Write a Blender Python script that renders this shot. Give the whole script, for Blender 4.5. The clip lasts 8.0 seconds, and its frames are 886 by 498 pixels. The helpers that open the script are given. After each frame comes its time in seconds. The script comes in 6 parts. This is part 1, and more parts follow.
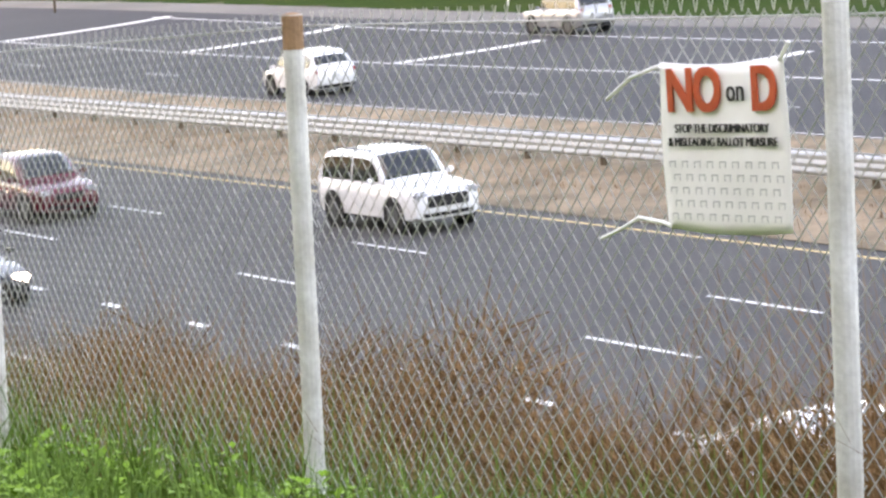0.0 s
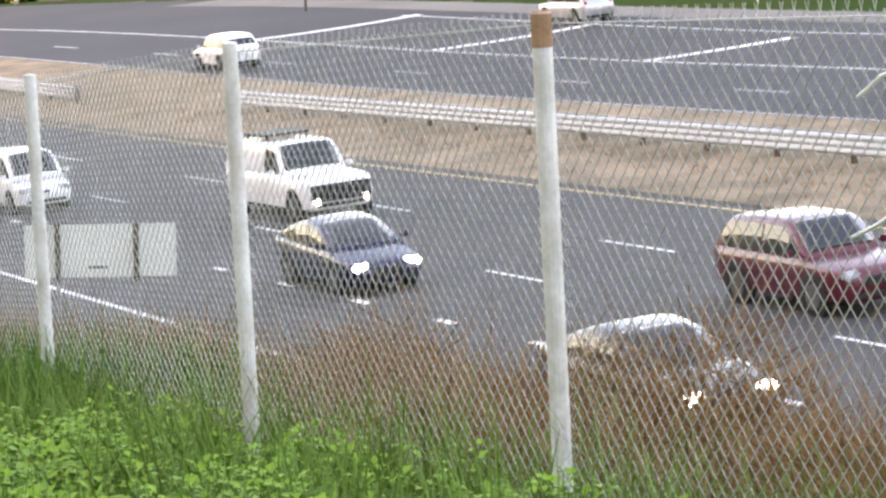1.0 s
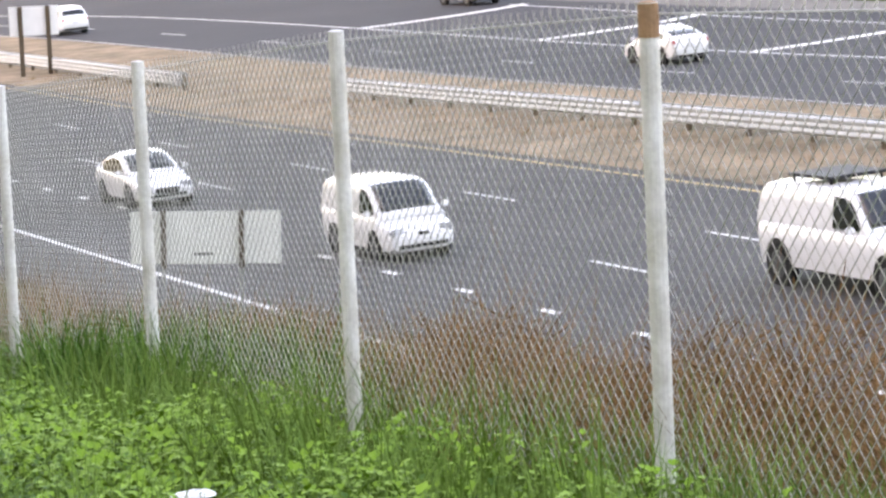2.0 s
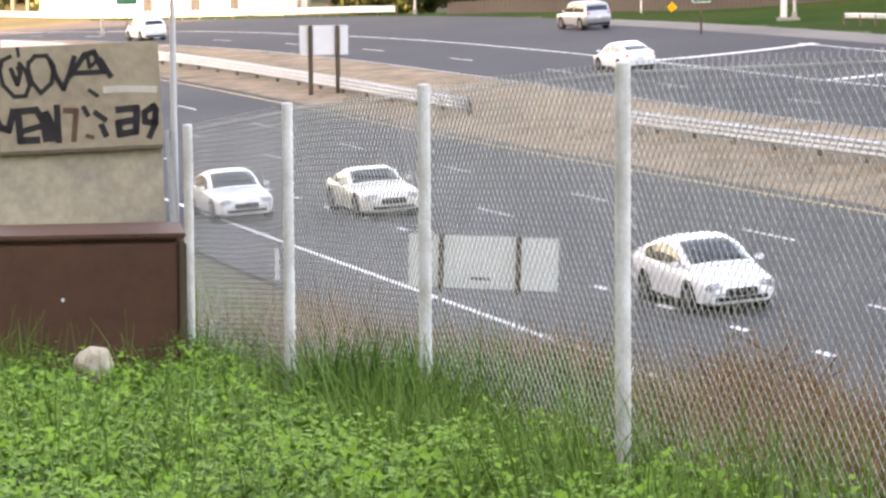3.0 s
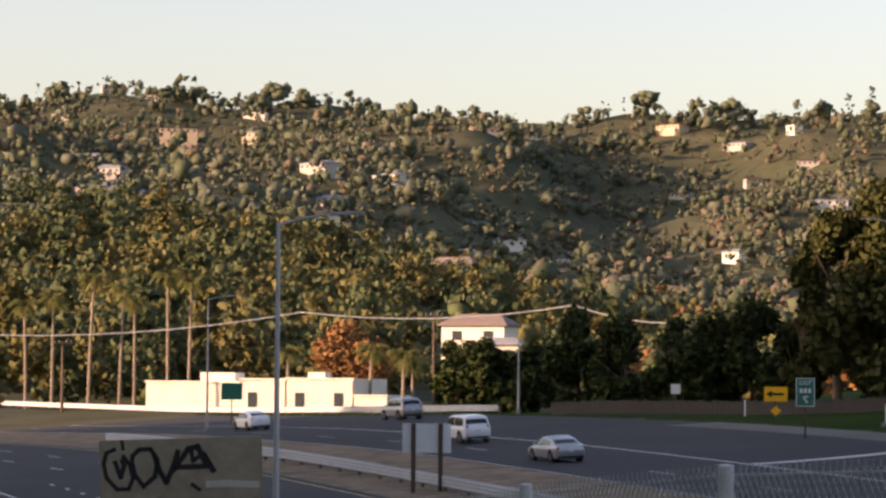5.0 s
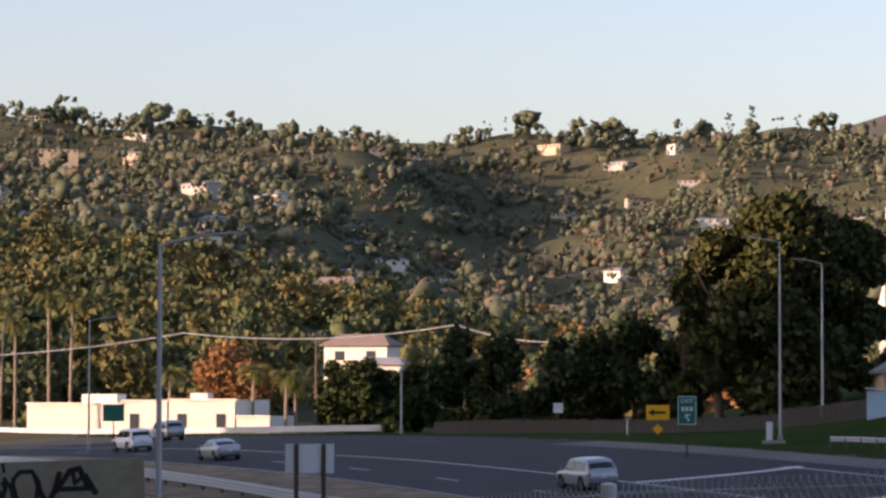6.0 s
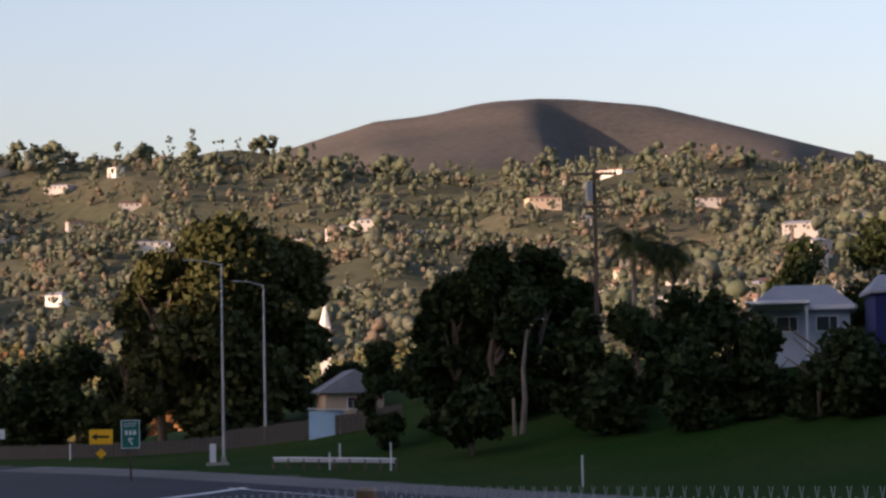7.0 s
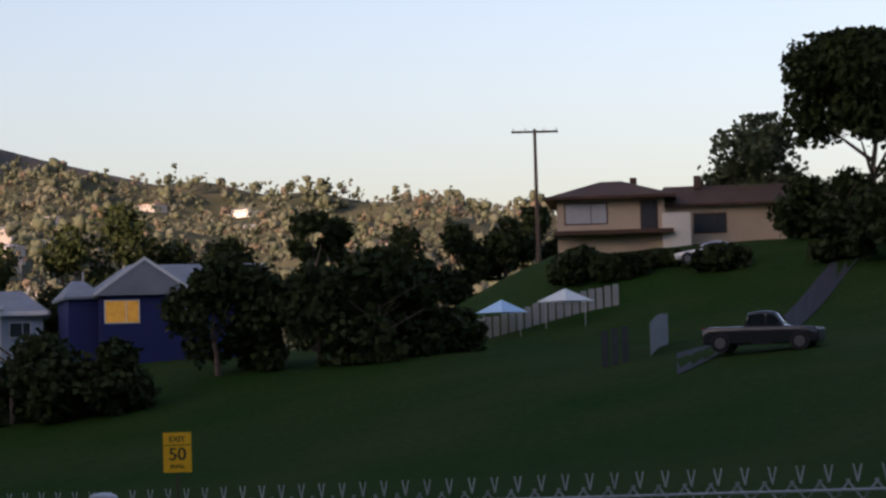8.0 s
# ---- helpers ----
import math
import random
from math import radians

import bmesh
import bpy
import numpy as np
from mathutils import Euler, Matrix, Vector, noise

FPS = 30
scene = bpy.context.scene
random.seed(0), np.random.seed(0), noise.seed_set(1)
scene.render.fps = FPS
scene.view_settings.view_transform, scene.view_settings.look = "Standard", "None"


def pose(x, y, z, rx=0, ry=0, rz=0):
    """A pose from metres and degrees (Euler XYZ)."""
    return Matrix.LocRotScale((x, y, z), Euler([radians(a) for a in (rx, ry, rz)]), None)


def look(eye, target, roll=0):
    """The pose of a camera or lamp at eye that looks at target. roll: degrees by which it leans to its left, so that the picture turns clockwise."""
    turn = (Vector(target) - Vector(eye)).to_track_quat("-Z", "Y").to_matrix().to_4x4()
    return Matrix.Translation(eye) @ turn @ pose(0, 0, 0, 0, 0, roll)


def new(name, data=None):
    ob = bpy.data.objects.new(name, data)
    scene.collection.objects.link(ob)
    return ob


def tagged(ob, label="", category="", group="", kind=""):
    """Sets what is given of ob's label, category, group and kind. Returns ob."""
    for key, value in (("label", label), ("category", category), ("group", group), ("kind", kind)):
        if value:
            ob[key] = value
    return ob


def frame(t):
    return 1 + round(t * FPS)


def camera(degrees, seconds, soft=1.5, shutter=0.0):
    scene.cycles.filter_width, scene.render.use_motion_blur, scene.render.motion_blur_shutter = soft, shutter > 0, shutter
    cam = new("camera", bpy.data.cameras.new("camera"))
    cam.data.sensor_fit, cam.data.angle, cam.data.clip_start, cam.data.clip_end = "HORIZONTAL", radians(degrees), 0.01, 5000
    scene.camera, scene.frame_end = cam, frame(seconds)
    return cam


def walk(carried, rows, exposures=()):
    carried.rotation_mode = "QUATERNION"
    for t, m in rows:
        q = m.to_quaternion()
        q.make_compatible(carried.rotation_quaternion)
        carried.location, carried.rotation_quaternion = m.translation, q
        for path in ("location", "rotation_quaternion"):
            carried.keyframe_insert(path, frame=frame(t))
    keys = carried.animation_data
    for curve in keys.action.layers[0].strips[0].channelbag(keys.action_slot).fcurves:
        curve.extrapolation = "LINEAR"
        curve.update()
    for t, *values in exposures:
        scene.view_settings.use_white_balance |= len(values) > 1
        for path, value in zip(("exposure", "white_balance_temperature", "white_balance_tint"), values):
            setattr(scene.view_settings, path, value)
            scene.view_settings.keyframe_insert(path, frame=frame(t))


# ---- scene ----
# Camera: hand-held on the bank above the freeway, panning and tilting from one spot.
def turn(yaw, pitch, roll):
    a, p = radians(yaw), radians(pitch)
    way = Vector((-math.sin(a) * math.cos(p), math.cos(a) * math.cos(p), math.sin(p)))
    return look((0, 0, 0), way, roll)


cam = camera(17.29, 8.0, soft=2.6)
TURNS = [(0.0, -14.455, -6.193, -2.685), (0.5, -13.04, -6.178, -3.593), (1.0, -9.559, -5.997, -2.964), (1.2, -8.614, -5.95, -2.936), (2.3, -6.202, -6.188, -2.204), (2.5, -4.548, -6.206, -1.839), (3.0, -2.035, -5.371, -0.459), (3.5, -1.843, -2.58, 0.259), (4.0, -0.298, -0.199, 0.501), (4.5, 0.0, 1.961, 0.491), (4.7, 0.013, 2.406, 0.45), (5.8, -0.837, 2.54, 0.29), (6.0, -2.334, 2.868, 0.107), (6.5, -8.211, 3.351, -0.616), (7.0, -13.295, 3.232, -1.021), (7.5, -19.637, 3.038, -1.23), (8.0, -29.078, 2.994, -1.625)]
walk(cam, [(t, turn(a, p, r)) for t, a, p, r in TURNS],
     exposures=[(0.0, 3.6, 9200, 29), (3.0, 3.5, 9200, 31), (3.5, 3.5, 9700, 29), (4.0, 2.95, 9000, 28), (4.5, 1.45, 8200, 29), (5.8, 0.85, 6500, 30), (8.0, 0.55, 6400, 32)])

# Light: a low sun from the side; an added, unseen hill shades the near ground.
SUN_AZ, SUN_EL = 108.0, 13.5      # degrees to the left of +Y, degrees up
a, e = radians(SUN_AZ), radians(SUN_EL)
to_sun = Vector((-math.sin(a) * math.cos(e), math.cos(a) * math.cos(e), math.sin(e)))
world = bpy.data.worlds.new("sky")
scene.world = world
world.use_nodes = True
wt = world.node_tree
sky = wt.nodes.new("ShaderNodeTexSky")
sky.sky_type, sky.sun_disc = "NISHITA", False
sky.sun_elevation, sky.sun_rotation = e, -a
sky.air_density, sky.dust_density, sky.ozone_density = 1.0, 2.2, 1.0
wt.nodes["Background"].inputs[1].default_value = 0.15
wt.links.new(sky.outputs[0], wt.nodes["Background"].inputs[0])
sun = new("sun", bpy.data.lights.new("sun", "SUN"))
sun.data.energy, sun.data.angle, sun.data.color = 5.0, radians(0.5), (1.0, 0.70, 0.45)
sun.matrix_world = look(to_sun * 50, (0, 0, 0))


# ---- materials ----
def mat(name, col, rough=0.8, metal=0.0, var=0.25, scale=3.0, fine=40.0, bump=0.2, col2=None, island=False, emit=None, spec=0.3, obj=True):
    m = bpy.data.materials.new(name)
    m.use_nodes = True
    nt = m.node_tree
    N, L = nt.nodes, nt.links
    b = N["Principled BSDF"]
    b.inputs["Roughness"].default_value, b.inputs["Metallic"].default_value = rough, metal
    b.inputs["Specular IOR Level"].default_value = spec
    tc = N.new("ShaderNodeTexCoord")
    n1, n2 = N.new("ShaderNodeTexNoise"), N.new("ShaderNodeTexNoise")
    for n, s in ((n1, scale), (n2, fine)):
        n.inputs["Scale"].default_value, n.inputs["Detail"].default_value = s, 4
        L.new(tc.outputs["Object"], n.inputs["Vector"])
    c2 = col2 or tuple(c * 0.6 for c in col)
    mix = N.new("ShaderNodeMix")
    mix.data_type = "RGBA"
    mix.inputs["A"].default_value, mix.inputs["B"].default_value = (*col, 1), (*c2, 1)
    add = N.new("ShaderNodeMath")
    add.operation = "MULTIPLY_ADD"
    L.new(n1.outputs[0], add.inputs[0])
    add.inputs[1].default_value = 2.2
    add.inputs[2].default_value = -0.6
    fac = add.outputs[0]
    if island:
        g = N.new("ShaderNodeNewGeometry")
        k = N.new("ShaderNodeMath")
        k.operation = "MULTIPLY_ADD"
        L.new(g.outputs["Random Per Island"], k.inputs[0])
        k.inputs[1].default_value = 0.38
        L.new(n1.outputs[0], k.inputs[2])
        k2 = N.new("ShaderNodeMath")
        k2.operation = "MULTIPLY"
        L.new(k.outputs[0], k2.inputs[0])
        k2.inputs[1].default_value = 0.8
        fac = k2.outputs[0]
    if col2 is None and not island:
        k = N.new("ShaderNodeMath")
        k.operation = "MULTIPLY"
        L.new(fac, k.inputs[0])
        k.inputs[1].default_value = var * 2.5
        fac = k.outputs[0]
    cl = N.new("ShaderNodeClamp")
    L.new(fac, cl.inputs[0])
    L.new(cl.outputs[0], mix.inputs["Factor"])
    out = mix.outputs["Result"]
    mx2 = N.new("ShaderNodeMix")
    mx2.data_type, mx2.blend_type = "RGBA", "MULTIPLY"
    rmp = N.new("ShaderNodeMapRange")
    rmp.inputs["To Min"].default_value, rmp.inputs["To Max"].default_value = 1 - var, 1 + var
    rmp.clamp = False
    L.new(n2.outputs[0], rmp.inputs[0])
    mx2.inputs["Factor"].default_value = 1
    L.new(out, mx2.inputs["A"])
    L.new(rmp.outputs[0], mx2.inputs["B"])
    L.new(mx2.outputs["Result"], b.inputs["Base Color"])
    if bump:
        bp = N.new("ShaderNodeBump")
        bp.inputs["Strength"].default_value, bp.inputs["Distance"].default_value = bump, 0.02
        L.new(n2.outputs[0], bp.inputs["Height"])
        L.new(bp.outputs[0], b.inputs["Normal"])
    if emit:
        b.inputs["Emission Color"].default_value, b.inputs["Emission Strength"].default_value = (*emit[:3], 1), emit[3]
    return m


def leaf_mat(name, col, col2, rough=0.6, scale=0.25):
    m = mat(name, col, rough, var=0.3, scale=scale, fine=2.0, bump=0, col2=col2, island=True, spec=0.06)
    b = m.node_tree.nodes["Principled BSDF"]
    b.inputs["Subsurface Weight"].default_value = 0.0
    return m


ASPHALT = mat("asphalt", (0.043, 0.043, 0.046), 0.85, var=0.25, scale=0.10, fine=9.0, bump=0.25, col2=(0.064, 0.063, 0.062), spec=0.15)
ASPHALT_FAR = mat("asphalt_smooth", (0.036, 0.038, 0.043), 0.85, var=0.2, scale=0.06, fine=6.0, bump=0.2, col2=(0.052, 0.053, 0.056), spec=0.15)
CONCRETE = mat("concrete", (0.36, 0.34, 0.31), 0.85, var=0.2, scale=0.5, fine=12)
PAINT_W = mat("white_road_paint", (0.72, 0.72, 0.70), 0.6, var=0.2, scale=1.5, fine=30)
PAINT_Y = mat("yellow_road_paint", (0.66, 0.47, 0.20), 0.6, var=0.2, scale=1.5, fine=30)
DIRT = mat("dry_dirt", (0.30, 0.225, 0.155), 0.95, var=0.45, scale=0.55, fine=4, bump=0.6, col2=(0.115, 0.092, 0.062), spec=0.1)
GALV = mat("galvanised_steel", (0.52, 0.56, 0.58), 0.6, 0.3, var=0.2, scale=4, fine=60, bump=0.1)
POST_M = mat("weathered_post", (0.76, 0.77, 0.77), 0.5, 0.2, var=0.25, scale=5, fine=50, col2=(0.50, 0.49, 0.45))
RUST = mat("rust", (0.36, 0.21, 0.12), 0.9, var=0.3, scale=12, fine=60)
WIRE = mat("galvanised_wire", (0.62, 0.62, 0.60), 0.55, 0.15, var=0.15, scale=6, fine=60, bump=0)


# ---- mesh helpers ----
def mesh(name, verts, faces, material=None, smooth=False):
    me = bpy.data.meshes.new(name)
    me.from_pydata([tuple(v) for v in verts], [], faces)
    me.update()
    if material:
        me.materials.append(material)
    if smooth:
        me.shade_smooth()
    return me


def quads(name, V, material):
    """A mesh of separate quads from an array n x 4 x 3."""
    n = len(V)
    me = bpy.data.meshes.new(name)
    me.vertices.add(n * 4)
    me.vertices.foreach_set("co", np.asarray(V, np.float32).reshape(-1))
    me.loops.add(n * 4)
    me.loops.foreach_set("vertex_index", np.arange(n * 4, dtype=np.int32))
    me.polygons.add(n)
    me.polygons.foreach_set("loop_start", np.arange(0, n * 4, 4, dtype=np.int32))
    me.update(calc_edges=True)
    me.materials.append(material)
    return me


def mixed(name, TV, TF, QV, material):
    """One mesh of shared-vertex triangles and loose quads."""
    nt, nq, nv = len(TF), len(QV), len(TV)
    me = bpy.data.meshes.new(name)
    me.vertices.add(nv + nq * 4)
    me.vertices.foreach_set("co", np.concatenate([np.asarray(TV, np.float32).reshape(-1), np.asarray(QV, np.float32).reshape(-1)]))
    me.loops.add(nt * 3 + nq * 4)
    me.loops.foreach_set("vertex_index", np.concatenate([np.asarray(TF, np.int32).reshape(-1), nv + np.arange(nq * 4, dtype=np.int32)]))
    me.polygons.add(nt + nq)
    me.polygons.foreach_set("loop_start", np.concatenate([np.arange(nt, dtype=np.int32) * 3, nt * 3 + np.arange(nq, dtype=np.int32) * 4]))
    me.polygons.foreach_set("use_smooth", np.ones(nt + nq, dtype=bool))
    me.update(calc_edges=True)
    me.materials.append(material)
    return me


def empty(name, m=None):
    ob = new(name)
    ob.empty_display_size = 0.2
    if m is not None:
        ob.matrix_basis = m
    return ob


def part(name, bm, material, parent=None, label=""):
    """Links a bmesh, or a mesh, as one object under a thing or a part."""
    if isinstance(bm, bmesh.types.BMesh):
        me = bpy.data.meshes.new(name)
        bm.normal_update()
        bm.to_mesh(me)
        bm.free()
    else:
        me = bm
    if material and not me.materials:
        me.materials.append(material)
    ob = new(name, me)
    if parent:
        ob.parent = parent
    if label:
        ob["label"] = label
    return ob


def box(bm, size, at=(0, 0, 0), bevel=0.0, rot=None):
    m = Matrix.Translation(at) @ (rot or Matrix.Identity(4)) @ Matrix.Diagonal((*size, 1))
    r = bmesh.ops.create_cube(bm, size=1, matrix=m)
    if bevel:
        ed = list({e for v in r["verts"] for e in v.link_edges})
        bmesh.ops.bevel(bm, geom=ed, offset=bevel, segments=2, affect="EDGES")
    return bm


def cyl(bm, p, q, r1, r2=None, n=12, cap=True):
    p, q = Vector(p), Vector(q)
    d = q - p
    m = Matrix.Translation((p + q) / 2) @ d.to_track_quat("Z", "Y").to_matrix().to_4x4()
    bmesh.ops.create_cone(bm, cap_ends=cap, segments=n, radius1=r1, radius2=r1 if r2 is None else r2, depth=d.length, matrix=m)
    return bm


def nb():
    return bmesh.new()


def loft(bm, rings, cap=True):
    """Skins closed rings of equal length."""
    vs = [[bm.verts.new(p) for p in r] for r in rings]
    n = len(vs[0])
    for a, b in zip(vs, vs[1:]):
        for i in range(n):
            bm.faces.new((a[i], a[(i + 1) % n], b[(i + 1) % n], b[i]))
    if cap:
        bm.faces.new(vs[0][::-1])
        bm.faces.new(vs[-1])
    bmesh.ops.recalc_face_normals(bm, faces=bm.faces)
    return bm


def text_mesh(body, size, spacing=1.0, extrude=0.002):
    cu = bpy.data.curves.new("lettering", "FONT")
    cu.body, cu.size, cu.align_x, cu.align_y, cu.extrude, cu.space_character = body, size, "CENTER", "CENTER", extrude, spacing
    ob = bpy.data.objects.new("lettering", cu)
    scene.collection.objects.link(ob)
    me = bpy.data.meshes.new_from_object(ob.evaluated_get(bpy.context.evaluated_depsgraph_get()))
    bpy.data.objects.remove(ob)
    bpy.data.curves.remove(cu)
    return me


# ---- lie of the land: s runs along the freeway, lat across it, away from the camera ----
ROAD_AZ = radians(14.6)
US, UC = math.sin(ROAD_AZ), math.cos(ROAD_AZ)


def sm(a, b, x):
    t = np.clip((np.asarray(x, float) - a) / (b - a), 0, 1)
    return t * t * (3 - 2 * t)


def bend(s):
    """Sideways shift of the freeway where it curves."""
    k = np.clip(np.asarray(s, float) - 100, 0, 190)
    return -0.0006 * k * k - 0.228 * np.clip(np.asarray(s, float) - 290, 0, None)


def road_z(s, lat):
    """Height of the banked road; lat is counted within the road."""
    return -8.6 + 0.06 * np.clip(lat, 10, 74) + 1.1 * sm(100, 190, s) - 1.3 * sm(205, 310, s)


def W(s, lat, dz=0.0, follow=True):
    """A point on the road: s along, lat across."""
    z = float(road_z(s, lat))
    l = lat + (float(bend(s)) if follow else 0)
    return Vector((-US * s + UC * l, UC * s + US * l, z + dz))


def aim(az, el, d):
    """The point seen at that bearing (left positive) and elevation, d metres off along the ground."""
    a = radians(az)
    return Vector((-math.sin(a) * d, math.cos(a) * d, math.tan(radians(el)) * d))


RIDGE = ([-60, -45, -36, -31, -28.5, -26, -23, -20.5, -18, -15, -12, -10, -6, 0, 4, 9, 20, 40, 80],
         [3.0, 3.0, 3.2, 3.35, 3.7, 4.1, 4.4, 4.7, 4.9, 4.9, 4.85, 4.95, 4.95, 5.1, 5.2, 4.95, 4.6, 4.0, 3.0])
MOUNT = ([-60, -31, -27, -24, -21.26, -19, -17.5, -16, -15.3, -14.2, -13.0, -12.0, -10.6, -9, -5, 0, 3, 5, 6.5, 9, 20],
         [1.0, 2.5, 3.6, 4.3, 4.96, 5.6, 6.0, 6.16, 6.2, 6.15, 5.9, 5.8, 5.38, 4.9, 4.3, 4.6, 5.0, 5.25, 5.2, 4.9, 3.0])


def hill_noise(x, y):
    return (np.sin(x * 0.013 + 1.3) * np.cos(y * 0.011 - 0.4) + 0.5 * np.sin(x * 0.031 + y * 0.023) + 0.3 * np.cos(x * 0.057 - y * 0.049))


def ground_z(x, y):
    x, y = np.asarray(x, float), np.asarray(y, float)
    s, lat0 = -US * x + UC * y, UC * x + US * y
    lat = lat0 - bend(s)
    # the camera's bank, falling gently along the fence, then steeply to the road
    top = -1.78 - 0.055 * np.clip(s - 5, -20, 60) - 0.045 * np.clip(lat, -2, 8) + 0.06 * np.clip(-lat - 3, 0, 40)
    foot = -8.6 + 0.06 * 16.5 + 1.1 * sm(100, 190, s) - 1.3 * sm(205, 310, s) - 0.12
    edge = 5.6
    k = np.clip((lat - edge) / 10.0, 0, 1)
    near = top * (1 - k) + foot * k
    rd = road_z(s, lat) - 0.12
    # dip of the median
    rd = rd - 0.35 * np.exp(-((lat - 42.5) / 2.2) ** 2)
    # far bank: climbs away from the freeway on the camera's right, stays low on its left
    r = np.hypot(x, y)
    az = np.degrees(np.arctan2(-x, y))
    climb = sm(-3.0, -16.0, az)
    up = 7.0 * sm(0, 45, lat - 76) + 7.0 * sm(-27, -32, az) * sm(46, 84, lat - 74) + 0.03 * np.clip(lat - 136, 0, 200)
    far_bank = rd + climb * up + (1 - climb) * 0.3 * sm(0, 6, lat - 74)
    z = np.where(lat < 16.6, near, np.where(lat < 74, rd, far_bank))
    # hills
    ridge = np.interp(az, *RIDGE)
    near_el = np.interp(az, [-60, -36, -25, -16, -10, -5, -1, 2, 5, 9, 20], [1.5, 1.6, 1.4, 0.6, 0.3, 0.55, 1.3, 2.1, 2.6, 2.8, 2.8])
    el = np.interp(r, [0, 330, 400, 760, 1000, 1250, 2100], [0, 0, 0.05, 0.46, 0.50, 0.53, 1.0])
    base_el = -0.75
    e1 = np.where(r < 760, base_el + (near_el - base_el) * np.clip((r - 360) / 400, 0, 1) ** 0.9,
                  near_el + (ridge - near_el) * np.clip((r - 760) / 1340, 0, 1) ** 0.85)
    hills = r * np.tan(np.radians(e1)) + hill_noise(x, y) * np.clip((r - 450) / 900, 0, 1) * 9
    # gullies and spurs on the far hillside, the largest falling away from the sun
    body = sm(820, 1150, r) * (1 - sm(1850, 2090, r))
    hills = hills + body * (6 * np.sin(np.radians(az) * 47 + r * 0.0045) + 3 * np.sin(np.radians(az) * 101 - r * 0.006 + 1.0))
    for line_az, wide, fall, deep in ((-0.2, 3.0, 10.0, 17.0), (-11.5, 2.0, 6.0, 12.0), (-20.5, 2.4, 7.0, 12.0)):
        k = line_az - 0.0012 * (r - 1400) - az
        hills = hills - deep * body * sm(0, wide, k) * (1 - sm(wide + 1.0, fall, k))
    hills = np.where(r > 2100, 2100 * np.tan(np.radians(ridge)) * (1 - 0.35 * sm(2100, 2600, r)), hills)
    mount = 3900 * np.tan(np.radians(np.interp(az, *MOUNT)))
    gully = 22 * np.sin(np.radians(az) * 55 + 0.9) * np.sin(np.clip((r - 2500) / 1400, 0, 1) * 3.14)
    q = np.clip((r - 2500) / 1400, 0, 1)
    mz = mount * (0.25 + 0.75 * q) + gully * (1 - q) * 1.6
    # a spur runs down from the summit and drops steeply on its far side
    right = -15.0 - 1.6 * (1 - q) - az
    mz = mz - 120 * sm(0, 0.8, right) * (1 - sm(1.2, 5.0, right)) * np.sin(np.clip(q, 0, 1) * 3.14) ** 0.8
    right = -20.2 - 1.0 * (1 - q) - az
    mz = mz - 60 * sm(0, 0.7, right) * (1 - sm(1.0, 4.0, right)) * np.sin(np.clip(q, 0, 1) * 3.14)
    mz = np.where(r > 3900, mount * (1 - 0.5 * sm(3900, 4900, r)), mz)
    hills = np.where(r > 2500, np.maximum(hills, mz), hills)
    b = sm(270, 360, r)
    z = z * (1 - b) + hills * b
    # unseen hill added beside and behind the camera, to keep the sun off the near ground
    hx, hy = x + 205.0, y - 20.0
    blocking_hill = (70 * sm(262, 170, y) + 55 * sm(145, 85, y) + 45 * sm(85, 20, y) + 30 * sm(20, -120, y)) * np.exp(-(hx / 62.0) ** 2) * sm(-620, -400, y)
    z = z + blocking_hill * sm(-10, -90, x)
    # unseen rising ground added behind, to block part of the sky's light
    z = z + 50 * sm(70, 230, r) * sm(105, 130, np.abs(az)) * (1 - sm(600, 1500, r))
    return z


def gz(x, y):
    return float(ground_z(x, y))


# ---- ground ----
def zone_material():
    """Ground: green verge by the fence, dry grass on the bank and hills, bare earth, lawn-like far bank."""
    m = mat("ground_cover", (0.060, 0.070, 0.042), 0.95, var=0.5, scale=0.014, fine=0.12, bump=0.5, col2=(0.098, 0.094, 0.060), spec=0.03)
    return m


GROUND = zone_material()
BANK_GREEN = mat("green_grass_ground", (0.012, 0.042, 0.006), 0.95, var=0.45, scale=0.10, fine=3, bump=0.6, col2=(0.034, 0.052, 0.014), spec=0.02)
VERGE = mat("verge_soil", (0.07, 0.085, 0.03), 0.95, var=0.3, scale=0.8, fine=12, bump=0.5, col2=(0.10, 0.085, 0.05), spec=0.05)
# SCRUB's brown is greyed and lightened to stand in for distance haze
SCRUB = mat("hazed_mountain_scrub", (0.108, 0.098, 0.082), 0.95, var=0.4, scale=0.005, fine=0.10, bump=0.5, col2=(0.066, 0.066, 0.060), spec=0.03)


